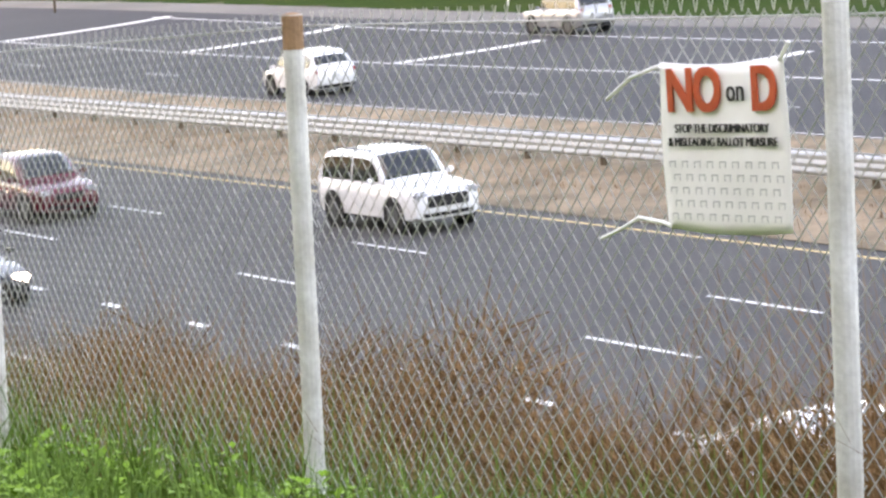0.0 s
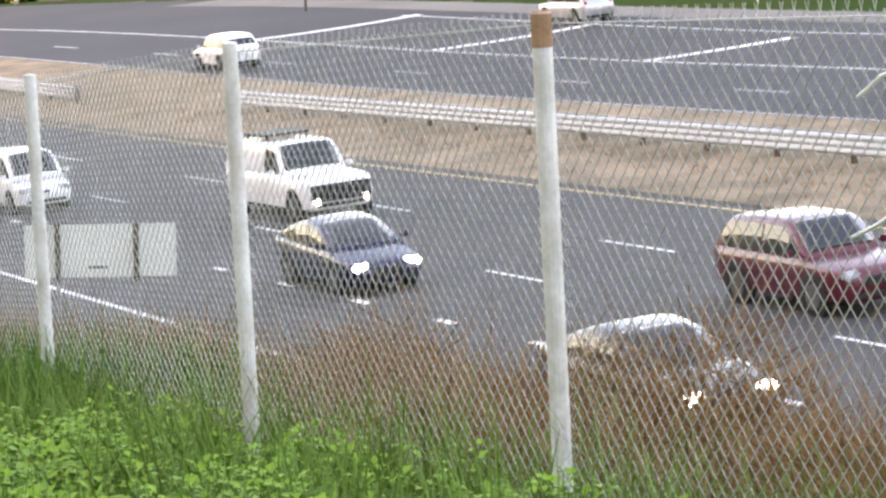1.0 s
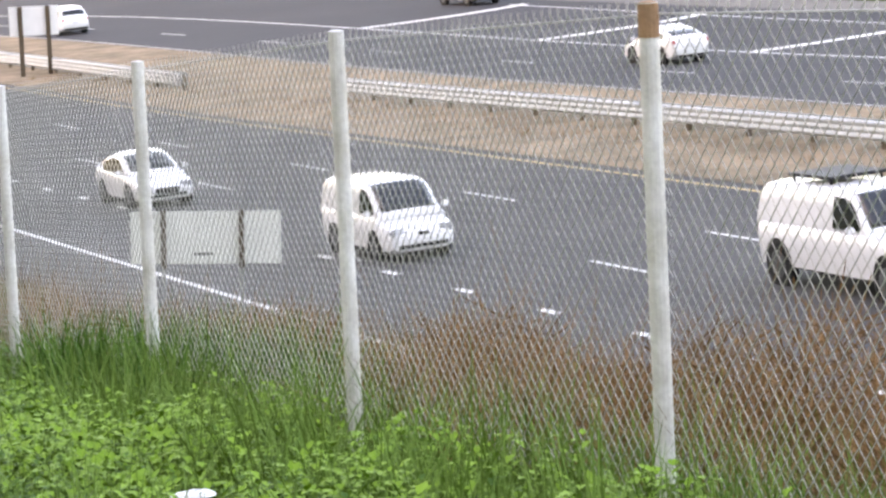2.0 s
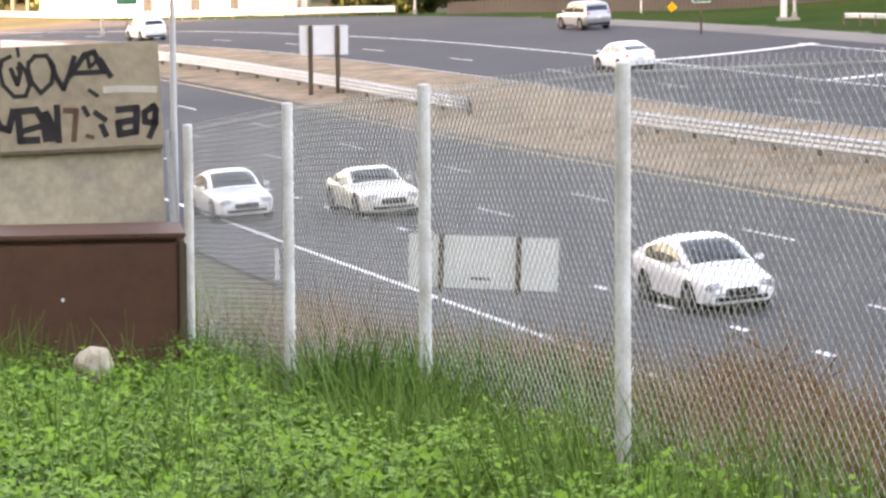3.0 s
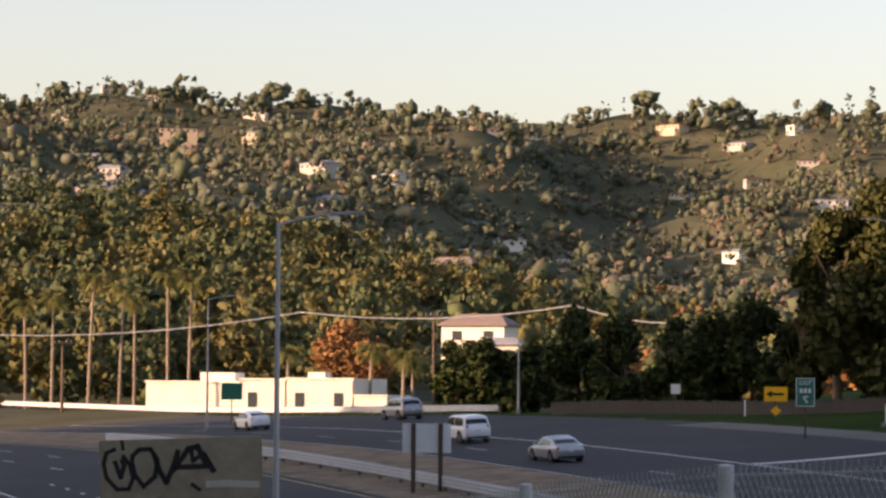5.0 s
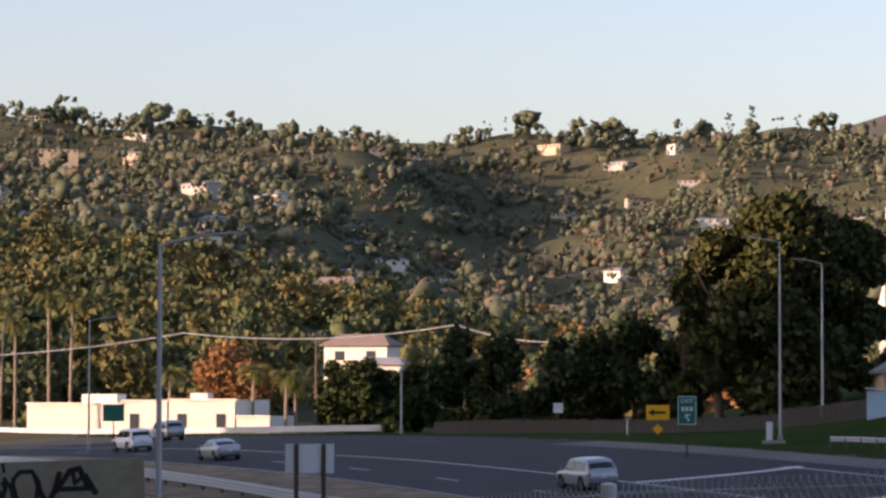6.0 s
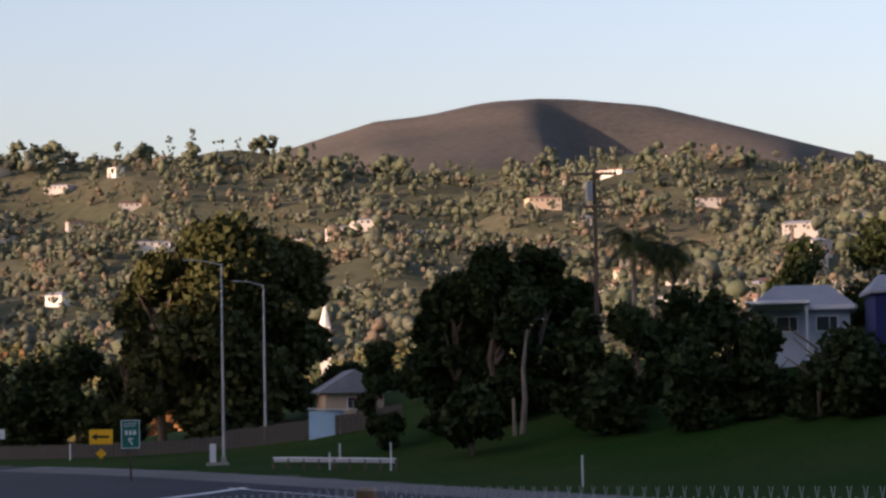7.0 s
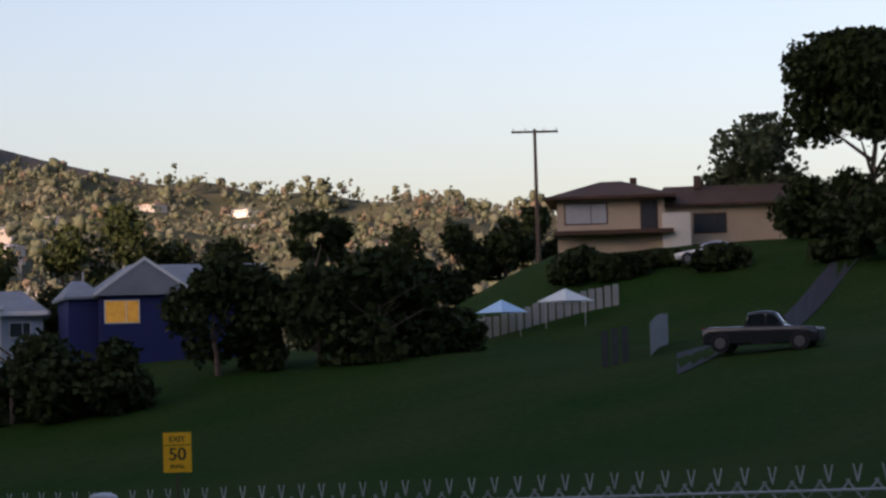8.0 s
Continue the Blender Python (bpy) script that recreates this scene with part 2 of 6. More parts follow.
def build_ground():
    az = np.concatenate([np.arange(-180, -46, 6.0), np.arange(-46, 14, 0.4), np.arange(14, 80, 1.5), np.arange(80, 180, 5.0)])
    rr = [0.6]
    while rr[-1] < 4900:
        rr.append(rr[-1] * (1.032 if rr[-1] < 500 else 1.022))
    rr = np.array(rr)
    A, Rr = np.meshgrid(np.radians(az), rr, indexing="ij")
    X, Y = -np.sin(A) * Rr, np.cos(A) * Rr
    Z = ground_z(X, Y)
    na, nr = A.shape
    V = np.stack([X, Y, Z], -1).reshape(-1, 3).tolist()
    V.append((0, 0, gz(0, 0.01)))
    F, M = [], []
    LAT = UC * X + US * Y - bend(-US * X + UC * Y)
    AZ = np.degrees(A)
    for i in range(na):
        j = (i + 1) % na
        for k in range(nr - 1):
            F.append((i * nr + k, i * nr + k + 1, j * nr + k + 1, j * nr + k))
            l, r, a = LAT[i, k], Rr[i, k], AZ[i, k]
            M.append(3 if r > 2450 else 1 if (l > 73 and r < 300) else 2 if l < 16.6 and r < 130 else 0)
        F.append((len(V) - 1, i * nr, j * nr))
        M.append(2)
    me = mesh("ground", V, F, GROUND, True)
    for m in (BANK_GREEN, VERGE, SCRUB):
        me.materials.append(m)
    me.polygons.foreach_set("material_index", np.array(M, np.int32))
    tagged(new("ground", me), "rolling ground with verge, banks, wooded hills and bare mountain", "ground", kind="structure")


build_ground()


def strip(name, lat0, lat1, s0, s1, dz, material, step=4.0, lats=None):
    """A sheet laid along the freeway between two lines."""
    n = max(2, int((s1 - s0) / step) + 1)
    ss = np.linspace(s0, s1, n)
    ls = lats or [lat0, lat1]
    V = [W(s, l, dz) for s in ss for l in ls]
    m = len(ls)
    F = [(i * m + k, i * m + k + 1, (i + 1) * m + k + 1, (i + 1) * m + k) for i in range(n - 1) for k in range(m - 1)]
    return mesh(name, V, F, material)


tagged(new("road_near", strip("road_near", 0, 0, -30, 330, 0.0, ASPHALT, lats=[16.6, 19, 22, 26, 30, 34.6])), "grey asphalt freeway carriageway with oncoming lanes", "road", kind="structure")
tagged(new("road_far", strip("road_far", 0, 0, -30, 420, 0.0, ASPHALT_FAR, lats=[46.2, 50, 56, 62, 68, 73])), "dark asphalt carriageway with lanes leading away", "road", kind="structure")
tagged(new("median", strip("median", 0, 0, -30, 330, 0.02, DIRT, lats=[34.6, 36.5, 38.5, 40, 46.2])), "bare dry dirt strip between the carriageways", "median", kind="structure")


def line(lat, s0, s1, material, w=0.12, lat_end=None, name="lane_line", label="painted white lane line"):
    n = max(2, int((s1 - s0) / 5) + 1)
    ss = np.linspace(s0, s1, n)
    le = lat if lat_end is None else lat_end
    V = []
    for s in ss:
        l = lat + (le - lat) * (s - s0) / (s1 - s0)
        V += [W(s, l - w / 2, 0.006), W(s, l + w / 2, 0.006)]
    F = [(2 * i, 2 * i + 1, 2 * i + 3, 2 * i + 2) for i in range(n - 1)]
    return tagged(new(name, mesh(name, V, F, material)), label, "road marking", kind="structure")


line(34.0, -30, 320, PAINT_Y, 0.12, label="yellow edge line along the dirt median")
line(19.1, -30, 300, PAINT_W, 0.16, label="white edge line along the near shoulder")
for k in range(-2, 18):
    line(29.8, 43.8 + 14.0 * k - 3.5, 43.8 + 14.0 * k, PAINT_W, label="white dashed lane line")
    line(26.2, 42.3 + 13.9 * k - 3.5, 42.3 + 13.9 * k, PAINT_W, label="white dashed lane line")
for k in range(-12, 30):
    line(22.7, 42.7 + 4.2 * k - 0.9, 42.7 + 4.2 * k, PAINT_W, 0.2, label="short white dash of the exit lane line")
line(56.3, -30, 400, PAINT_W, 0.2, label="solid white line of the far carriageway")
line(63.5, 20, 150, PAINT_W, 0.2, 67.0, label="white edge line of the exit ramp")
line(46.5, -30, 400, PAINT_W, 0.1, label="thin edge line of the far carriageway")
for k in range(-2, 22):
    line(50.6, 40 + 14.6 * k, 43.6 + 14.6 * k, PAINT_W, 0.12, label="white dashed lane line")


def gore_stripe(s0, s1, lat0, lat1, w=0.45):
    V = []
    for k in range(9):
        t = k / 8
        l, s = lat0 + (lat1 - lat0) * t, s0 + (s1 - s0) * t ** 2
        V += [W(s - w, l, 0.007), W(s + w, l, 0.007)]
    F = [(2 * i, 2 * i + 1, 2 * i + 3, 2 * i + 2) for i in range(8)]
    tagged(new("gore_stripe", mesh("gore_stripe", V, F, PAINT_W)), "white stripe across the paved gore", "road marking", kind="structure")


for s0, s1, l1 in ((146, 149, 67.6), (125, 128, 66.8), (104.7, 106, 64.2), (84, 85, 62.6), (64, 65, 61.2)):
    gore_stripe(s0, s1, 56.5, l1)
OLD_PAVING = mat("worn_paving", (0.17, 0.165, 0.155), 0.9, var=0.25, scale=0.15, fine=4, spec=0.1)
tagged(new("ramp_shoulder", strip("ramp_shoulder", 0, 0, 60, 188, 0.012, OLD_PAVING, lats=[69.3, 73.0])), "pale worn concrete shoulder of the exit ramp", "shoulder", kind="structure")


def guardrail(name, lat, s0, s1, label, h=0.78, double=True, posts=True):
    g = tagged(empty(name), label, "guardrail")
    step = 3.8
    n = int((s1 - s0) / step)
    prof = [(0, .24), (.045, .30), (.045, .36), (0, .41), (0, .43), (.045, .48), (.045, .54), (0, .59), (0, .61), (.045, .66), (.045, .72), (0, .78)]
    for side in ((-1, 1) if double else (-1,)):
        V, F = [], []
        m = len(prof)
        for i in range(n + 1):
            s = s0 + i * step
            for p, z in prof:
                V.append(W(s, lat + side * (0.12 + p), z))
        for i in range(n):
            for k in range(m - 1):
                F.append((i * m + k, i * m + k + 1, (i + 1) * m + k + 1, (i + 1) * m + k))
        me = mesh("rail", V, F, GALV, True)
        ob = part("rail", me, None, g)
        sol = ob.modifiers.new("thick", "SOLIDIFY")
        sol.thickness = 0.006
    bm = nb()
    box(bm, (0.15, 0.1, 0.95), (0, 0, 0.24))
    pm = bpy.data.meshes.new("post")
    bm.to_mesh(pm)
    bm.free()
    pm.materials.append(WOODPOST)
    for i in range(n + 1):
        ob = part("post", pm, None, g)
        ob.matrix_basis = Matrix.Translation(W(s0 + i * step, lat, 0)) @ Matrix.Rotation(ROAD_AZ, 4, "Z")
    return g


WOODPOST = mat("guard_post_wood", (0.17, 0.13, 0.09), 0.9, var=0.3, scale=6, fine=40)
guardrail("guardrail", 40.2, -20, 112, "double galvanised W-beam guardrail on posts along the dirt median")
guardrail("guardrail", 38.0, 122, 215, "double galvanised W-beam guardrail farther along the median")
guardrail("guardrail", 74.2, 228, 400, "guardrail on posts along the outer edge of the far carriageway", double=False)


# ---- chain-link fence along the bank ----
FENCE_U = Vector((-math.sin(radians(15)), math.cos(radians(15)), 0))
FENCE_N = Vector((math.cos(radians(15)), math.sin(radians(15)), 0))
FENCE_0 = Vector((2.04, 9.84, 0))


def fence_top(d):
    return float(np.interp(d, [-10, -6, -3, 0, 3.05, 6.1, 9.15, 12.2], [-0.10, -0.16, -0.235, -0.276, -0.41, -0.61, -0.83, -1.11]))


def fence_at(d, z=0.0):
    p = FENCE_0 + FENCE_U * d
    return Vector((p.x, p.y, z))


FENCE_H = 1.74


def build_fence():
    g = tagged(empty("chain_link_fence"), "galvanised chain-link fence on steel posts along the grassy bank", "fence")
    for k in range(-3, 5):
        d = k * 3.05
        t = fence_top(d)
        bm = nb()
        p = fence_at(d)
        cyl(bm, (p.x, p.y, t - FENCE_H - 0.45), (p.x, p.y, t + 0.02), 0.035, n=14)
        post = part("post", bm, POST_M, g)
        bm = nb()
        bmesh.ops.create_uvsphere(bm, u_segments=12, v_segments=6, radius=0.037, matrix=Matrix.Translation((p.x, p.y, t + 0.015)) @ Matrix.Diagonal((1, 1, 0.35, 1)))
        part("cap", bm, RUST if k == 0 else POST_M, post)
        if k in (0,):
            bm = nb()
            cyl(bm, (p.x, p.y, t - 0.10), (p.x, p.y, t + 0.015), 0.0365, n=14, cap=False)
            part("rust_band", bm, RUST, post, "rusty brown top of the post")
    pitch = 0.072
    r = 0.0025
    for k in range(-3, 4):
        d0, d1 = k * 3.05, (k + 1) * 3.05
        V = []
        n = int((d1 - d0 + FENCE_H) / pitch) + 2
        for sgn in (1, -1):
            for i in range(-1, n):
                # a wire that climbs at 45 degrees across this bay
                a0 = d0 - FENCE_H + i * pitch if sgn > 0 else d0 + i * pitch
                lo, hi = (max(a0, d0), min(a0 + FENCE_H, d1)) if sgn > 0 else (max(a0 - FENCE_H, d0), min(a0, d1))
                if hi - lo < 0.01:
                    continue
                ext = 0.018
                pts = []
                steps = max(1, int((hi - lo) / 0.45))
                for q in range(steps + 1):
                    d = lo + (hi - lo) * q / steps
                    h = (d - a0) if sgn > 0 else (a0 - d)
                    off = 0.002 * sgn + 0.012 * math.sin(d * 1.7 + h * 2.1)
                    z = fence_top(d) - FENCE_H + h
                    p = fence_at(d, z) + FENCE_N * (off + 0.045)
                    pts.append(p)
                for p, q in zip(pts, pts[1:]):
                    w = (q - p).normalized().cross(FENCE_N).normalized() * r
                    nn = FENCE_N * r
                    V.append((p + w, q + w, q - nn * 0.9, p - nn * 0.9))
                    V.append((p - w, q - w, q + nn * 0.9, p + nn * 0.9))
                    V.append((p + w, q + w, q - w, p - w))
        # twisted wire ends along the top edge
        m = int(3.05 / pitch)
        for i in range(m):
            d = d0 + (i + 0.5) * pitch
            z = fence_top(d)
            for sx in (-1, 1):
                p, q = fence_at(d, z - 0.005) + FENCE_N * 0.045, fence_at(d + sx * 0.010, z + 0.03) + FENCE_N * 0.045
                w = FENCE_U * r
                V.append((p + w, q + w, q - w, p - w))
        ob = part("wire_mesh", quads("wire_mesh", V, WIRE), None, g)
        bm = nb()
        a, b = fence_at(d0, fence_top(d0) - 0.02) + FENCE_N * 0.04, fence_at(d1, fence_top(d1) - 0.02) + FENCE_N * 0.04
        cyl(bm, a, b, 0.003, n=6)
        part("tension_wire", bm, WIRE, g)


build_fence()


# ---- banner tied to the fence ----
CLOTH = mat("banner_vinyl", (0.90, 0.90, 0.88), 0.55, var=0.06, scale=2.0, fine=12, bump=0.15)
RED = mat("banner_red", (0.62, 0.10, 0.035), 0.6, var=0.25, scale=6, fine=40, bump=0)
BLACK = mat("banner_black", (0.03, 0.03, 0.03), 0.6, var=0.1, bump=0)
GREYINK = mat("banner_grey", (0.42, 0.43, 0.43), 0.6, var=0.1, bump=0)


def build_banner():
    """Hangs on the camera's side of the wire mesh, between two posts."""
    c = fence_at(-2.53, -0.605) + FENCE_N * 0.008
    ux, uz, un = -FENCE_U, Vector((0, 0, 1)), -FENCE_N
    tilt = Matrix.Rotation(radians(2.2), 4, "Z")
    M = Matrix(((ux.x, uz.x, un.x, c.x), (ux.y, uz.y, un.y, c.y), (ux.z, uz.z, un.z, c.z), (0, 0, 0, 1))) @ tilt
    g = tagged(empty("protest_banner", M), "white vinyl banner lettered in red, tied to the chain-link fence", "banner")
    w, h, nx, ny = 0.585, 0.462, 16, 14
    V, F = [], []
    for j in range(ny + 1):
        for i in range(nx + 1):
            u, v = i / nx - 0.5, j / ny - 0.5
            V.append((u * w, v * h - 0.012 * math.cos(u * 3.1), 0.004 * math.sin(u * 9) * math.cos(v * 5)))
    for j in range(ny):
        for i in range(nx):
            k = j * (nx + 1) + i
            F.append((k, k + 1, k + nx + 2, k + nx + 1))
    sheet = part("sheet", mesh("sheet", V, F, CLOTH, True), None, g)
    sheet.modifiers.new("thick", "SOLIDIFY").thickness = 0.002

    def word(body, size, x, y, material, sp=1.0, bold=1.0, name="lettering"):
        me = text_mesh(body, size, sp)
        ob = part(name, me, material, g)
        ob.matrix_basis = pose(x, y, 0.0075) @ Matrix.Diagonal((bold, 1, 1, 1))
        return ob

    def thick(body, size, x, y, material, sx=1.0):
        for dx in (-0.006, 0.0, 0.006):
            for dy in (-0.004, 0.004):
                ob = word(body, size, x + dx, y + dy, material, 1.0, sx)
                ob.location.z += 0.0001 * (dx * 300 + dy * 500 + 5)

    thick("N", 0.165, -0.185, 0.145, RED, 1.05)
    thick("O", 0.165, -0.055, 0.145, RED, 0.95)
    word("on", 0.085, 0.075, 0.145, BLACK, 1.0, 0.95)
    thick("D", 0.165, 0.205, 0.145, RED, 0.95)
    word("STOP THE DISCRIMINATORY", 0.034, 0.0, 0.045, BLACK)
    word("& MISLEADING BALLOT MEASURE", 0.034, 0.0, 0.008, BLACK)
    # rows of small unreadable outlines
    for j in range(5):
        for i in range(9):
            bm = nb()
            x, y = -0.24 + i * 0.06 + (0.02 if j % 2 else 0), -0.045 - j * 0.036
            box(bm, (0.032, 0.0035, 0.001), (x, y, 0.0075))
            box(bm, (0.0035, 0.018, 0.001), (x - 0.014, y - 0.008, 0.0076))
            box(bm, (0.0035, 0.014, 0.001), (x + 0.012, y - 0.010, 0.0076))
            part("mark", bm, GREYINK, g)
    # cords at the corners
    for (x0, y0, pts) in ((-0.28, 0.22, [(-0.30, 0.215), (-0.42, 0.19), (-0.55, 0.13)]), (0.28, 0.225, [(0.30, 0.235), (0.335, 0.27)]),
                          (-0.27, -0.225, [(-0.30, -0.215), (-0.42, -0.205), (-0.50, -0.235), (-0.62, -0.27)])):
        bm = nb()
        prev = (x0, y0, 0.006)
        for x, y in pts:
            cyl(bm, prev, (x, y, 0.012), 0.006, n=6)
            prev = (x, y, 0.012)
        part("cord", bm, CLOTH, g, "white tie cord")


build_banner()


# ---- vehicles ----
def paint(name, col, rough=0.25, metal=0.0):
    m = mat(name, col, rough, metal, var=0.04, scale=1.5, fine=30, bump=0)
    m.node_tree.nodes["Principled BSDF"].inputs["Coat Weight"].default_value = 0.6
    return m


C_WHITE = paint("car_paint_white", (0.86, 0.87, 0.88))
C_CREAM = paint("car_paint_cream", (0.72, 0.70, 0.62))
C_MAROON = paint("car_paint_maroon", (0.105, 0.012, 0.022))
C_BLUE = paint("car_paint_blue", (0.006, 0.010, 0.045))
C_DARK = paint("car_paint_charcoal", (0.022, 0.024, 0.027))
C_SILVER = paint("car_paint_silver", (0.42, 0.43, 0.45), 0.3, 0.5)
GLASS = mat("car_glass", (0.012, 0.016, 0.020), 0.06, var=0.05, bump=0, spec=0.5)
GLASS.node_tree.nodes["Principled BSDF"].inputs["Coat Weight"].default_value = 0.25
TYRE = mat("tyre_rubber", (0.02, 0.02, 0.02), 0.9, var=0.15, bump=0.1)
RIM = mat("alloy_rim", (0.16, 0.165, 0.17), 0.45, 0.7, var=0.1, bump=0)
TRIM = mat("black_trim", (0.02, 0.02, 0.022), 0.6, var=0.1, bump=0)
LAMP_ON = mat("headlight_on", (0.9, 0.9, 0.9), 0.2, var=0.02, bump=0, emit=(1.0, 0.97, 0.9, 2.2))
LAMP_OFF = mat("headlight_clear", (0.55, 0.57, 0.60), 0.12, 0.3, var=0.05, bump=0)
TAIL = mat("tail_light", (0.45, 0.03, 0.03), 0.25, var=0.05, bump=0)
PLATE = mat("plate", (0.65, 0.66, 0.68), 0.5, var=0.05, bump=0)

KINDS = {
    # length, width, height, clearance, hood front z, hood rear z, belt z, x of: windscreen base, roof front, roof rear, rear glass base; deck z, wheel radius
    "sedan": (4.75, 1.84, 1.44, 0.20, 0.72, 0.93, 0.95, 0.95, 0.15, -0.95, -1.85, 1.02, 0.33),
    "hatch": (4.50, 1.76, 1.48, 0.19, 0.70, 0.92, 0.96, 1.20, 0.20, -0.90, -2.05, 1.08, 0.32),
    "coupe": (4.80, 1.90, 1.36, 0.18, 0.74, 0.92, 0.95, 0.65, -0.10, -0.90, -1.80, 1.00, 0.35),
    "suv": (4.80, 1.90, 1.78, 0.27, 0.98, 1.10, 1.13, 0.98, 0.45, -1.95, -2.28, 1.15, 0.39),
    "crossover": (4.55, 1.84, 1.66, 0.23, 0.86, 1.03, 1.04, 1.05, 0.40, -1.70, -2.14, 1.08, 0.36),
    "van": (4.45, 1.72, 1.74, 0.20, 0.78, 1.02, 1.04, 1.55, 0.80, -2.02, -2.16, 1.06, 0.32),
    "pickup": (5.90, 2.00, 1.98, 0.32, 1.12, 1.22, 1.24, 1.25, 0.70, -2.70, -2.90, 1.24, 0.42),
}


def car(name, kind, colour, label, lights=False, rack=False, shell=False):
    L, Wd, H, cl, zf, zh, belt, xw, rf, rr, xr, deck, wr = KINDS[kind]
    if kind == "pickup" and not shell:
        rr, xr = -0.55, -0.80
    g = tagged(empty(name), label, "car" if kind not in ("van", "pickup") else kind)
    hw, x0, x1 = Wd / 2, L / 2, -L / 2
    # lower body, lofted from nose to tail
    st = [(x0, 0.72, cl + 0.18, zf - 0.16), (x0 - 0.06, 0.86, cl + 0.05, zf - 0.06), (x0 - 0.25, 0.96, cl, zf + 0.02), (x0 - 0.75, 1.0, cl, zf + (zh - zf) * 0.5),
          (xw, 1.0, cl, zh), (0, 1.0, cl, belt), (xr + 0.2, 1.0, cl, belt + (deck - belt) * 0.6), (x1 + 0.35, 0.98, cl + 0.02, deck), (x1 + 0.08, 0.93, cl + 0.10, deck - 0.05), (x1, 0.86, cl + 0.2, deck - 0.16)]
    rings = []
    for x, k, b, t in st:
        w = hw * k
        mid = b + (t - b) * 0.55
        half = [(w * 0.80, b), (w * 0.97, b + 0.08), (w, mid), (w * 0.985, t - 0.10), (w * 0.93, t - 0.025), (w * 0.78, t)]
        rings.append([Vector((x, y, z)) for y, z in half] + [Vector((x, -y, z)) for y, z in half[::-1]])
    bm = loft(nb(), rings)
    body = part("body", bm, colour, g)
    body.data.shade_smooth()
    body.data.set_sharp_from_angle(angle=radians(38))
    # cabin: a rounded roof line swept across, narrowing upwards
    bw, tw = hw * 0.94, hw * (0.74 if kind not in ("van", "pickup", "suv") else 0.81)
    zb, zt = belt - 0.04, H
    knots = [(xw + 0.10, zb - 0.02), (xw, zb + 0.03), (rf + (xw - rf) * 0.30, zb + (zt - zb) * 0.74), (rf - 0.05, zt - 0.045), (rf - 0.40, zt), ((rf + rr) / 2 - 0.1, zt + 0.012),
             (rr + 0.35, zt - 0.02), (rr, zt - 0.075), (rr + (xr - rr) * 0.6, deck + (zt - deck) * 0.42), (xr, deck - 0.01), (xr - 0.08, deck - 0.06)]
    line_pts = []
    for i in range(1, len(knots) - 2):
        p0, p1, p2, p3 = (Vector((*knots[i + o], 0)) for o in (-1, 0, 1, 2))
        for k in range(5):
            t = k / 5
            line_pts.append(0.5 * (2 * p1 + (p2 - p0) * t + (2 * p0 - 5 * p1 + 4 * p2 - p3) * t * t + (3 * p1 - p0 - 3 * p2 + p3) * t ** 3))
    line_pts.append(Vector((*knots[-2], 0)))

    def half_width(z, x):
        f = min(1.0, max(0.0, (z - zb) / (zt - zb)))
        taper = 1 - 0.07 * max(0.0, (x - rf) / max(0.1, xw - rf)) ** 2 - 0.08 * max(0.0, (rr + 0.5 - x) / 1.4) ** 2
        return (bw - (bw - tw) * f ** 1.25) * taper

    rings = []
    for q in line_pts:
        x, z = q.x, q.y
        drop = min(0.10, max(0.004, (z - zb) * 0.35))
        half = [(half_width(zb, x), zb - 0.04)]
        for f in (0.0, 0.35, 0.7, 1.0):
            zz = zb + (z - drop - zb) * f
            half.append((half_width(zz, x), zz))
        w1 = half_width(z - drop, x)
        half += [(w1 * 0.95, z - drop * 0.45), (w1 * 0.84, z - drop * 0.10), (w1 * 0.45, z + 0.012)]
        rings.append([Vector((x, y, zz)) for y, zz in half] + [Vector((x, -y, zz)) for y, zz in half[::-1]])
    cab = part("cabin", loft(nb(), rings), colour, g)
    cab.data.shade_smooth()
    cab.data.set_sharp_from_angle(angle=radians(50))

    def roof_at(x):
        return float(np.interp(-x, [-q.x for q in line_pts], [q.y for q in line_pts]))

    def screen(name, sel, label):
        """Glass lying on the sloping end of the cabin."""
        V, F, n = [], [], 8
        for q, dn in sel:
            w = half_width(q.y - 0.02, q.x) * 0.87
            for j in range(n + 1):
                u = 2 * j / n - 1
                V.append((q.x + dn.x * 0.014, u * w, q.y + dn.y * 0.014 + 0.012 * (1 - u * u) - 0.014 * u ** 4))
        for i in range(len(sel) - 1):
            for j in range(n):
                k = i * (n + 1) + j
                F.append((k, k + 1, k + n + 2, k + n + 1))
        ob = part(name, mesh(name, V, F, GLASS, True), None, g, label)
        ob.modifiers.new("thick", "SOLIDIFY").thickness = 0.012

    def run(i0, i1):
        """Points of the roof line with their outward directions."""
        out = []
        for i in range(i0, i1 + 1):
            d = line_pts[i + 1] - line_pts[i - 1]
            n = Vector((-d.y, d.x)).normalized()
            out.append((line_pts[i], n if n.y > 0 else -n))
        return out

    screen("windscreen", run(1, 9), "dark windscreen")
    if not shell and kind != "van":
        screen("rear_window", run(33, 38), "dark rear window")
    xa, xb = rf + (xw - rf) * 0.62, (rr + xr) / 2 + 0.12
    mid = (rf + rr) / 2 + 0.25
    cuts = [(xa, mid + 0.05), (mid - 0.05, xb)] if not shell else [(xa, 0.1)]
    if kind == "van":
        cuts = [(xa, 0.45)]
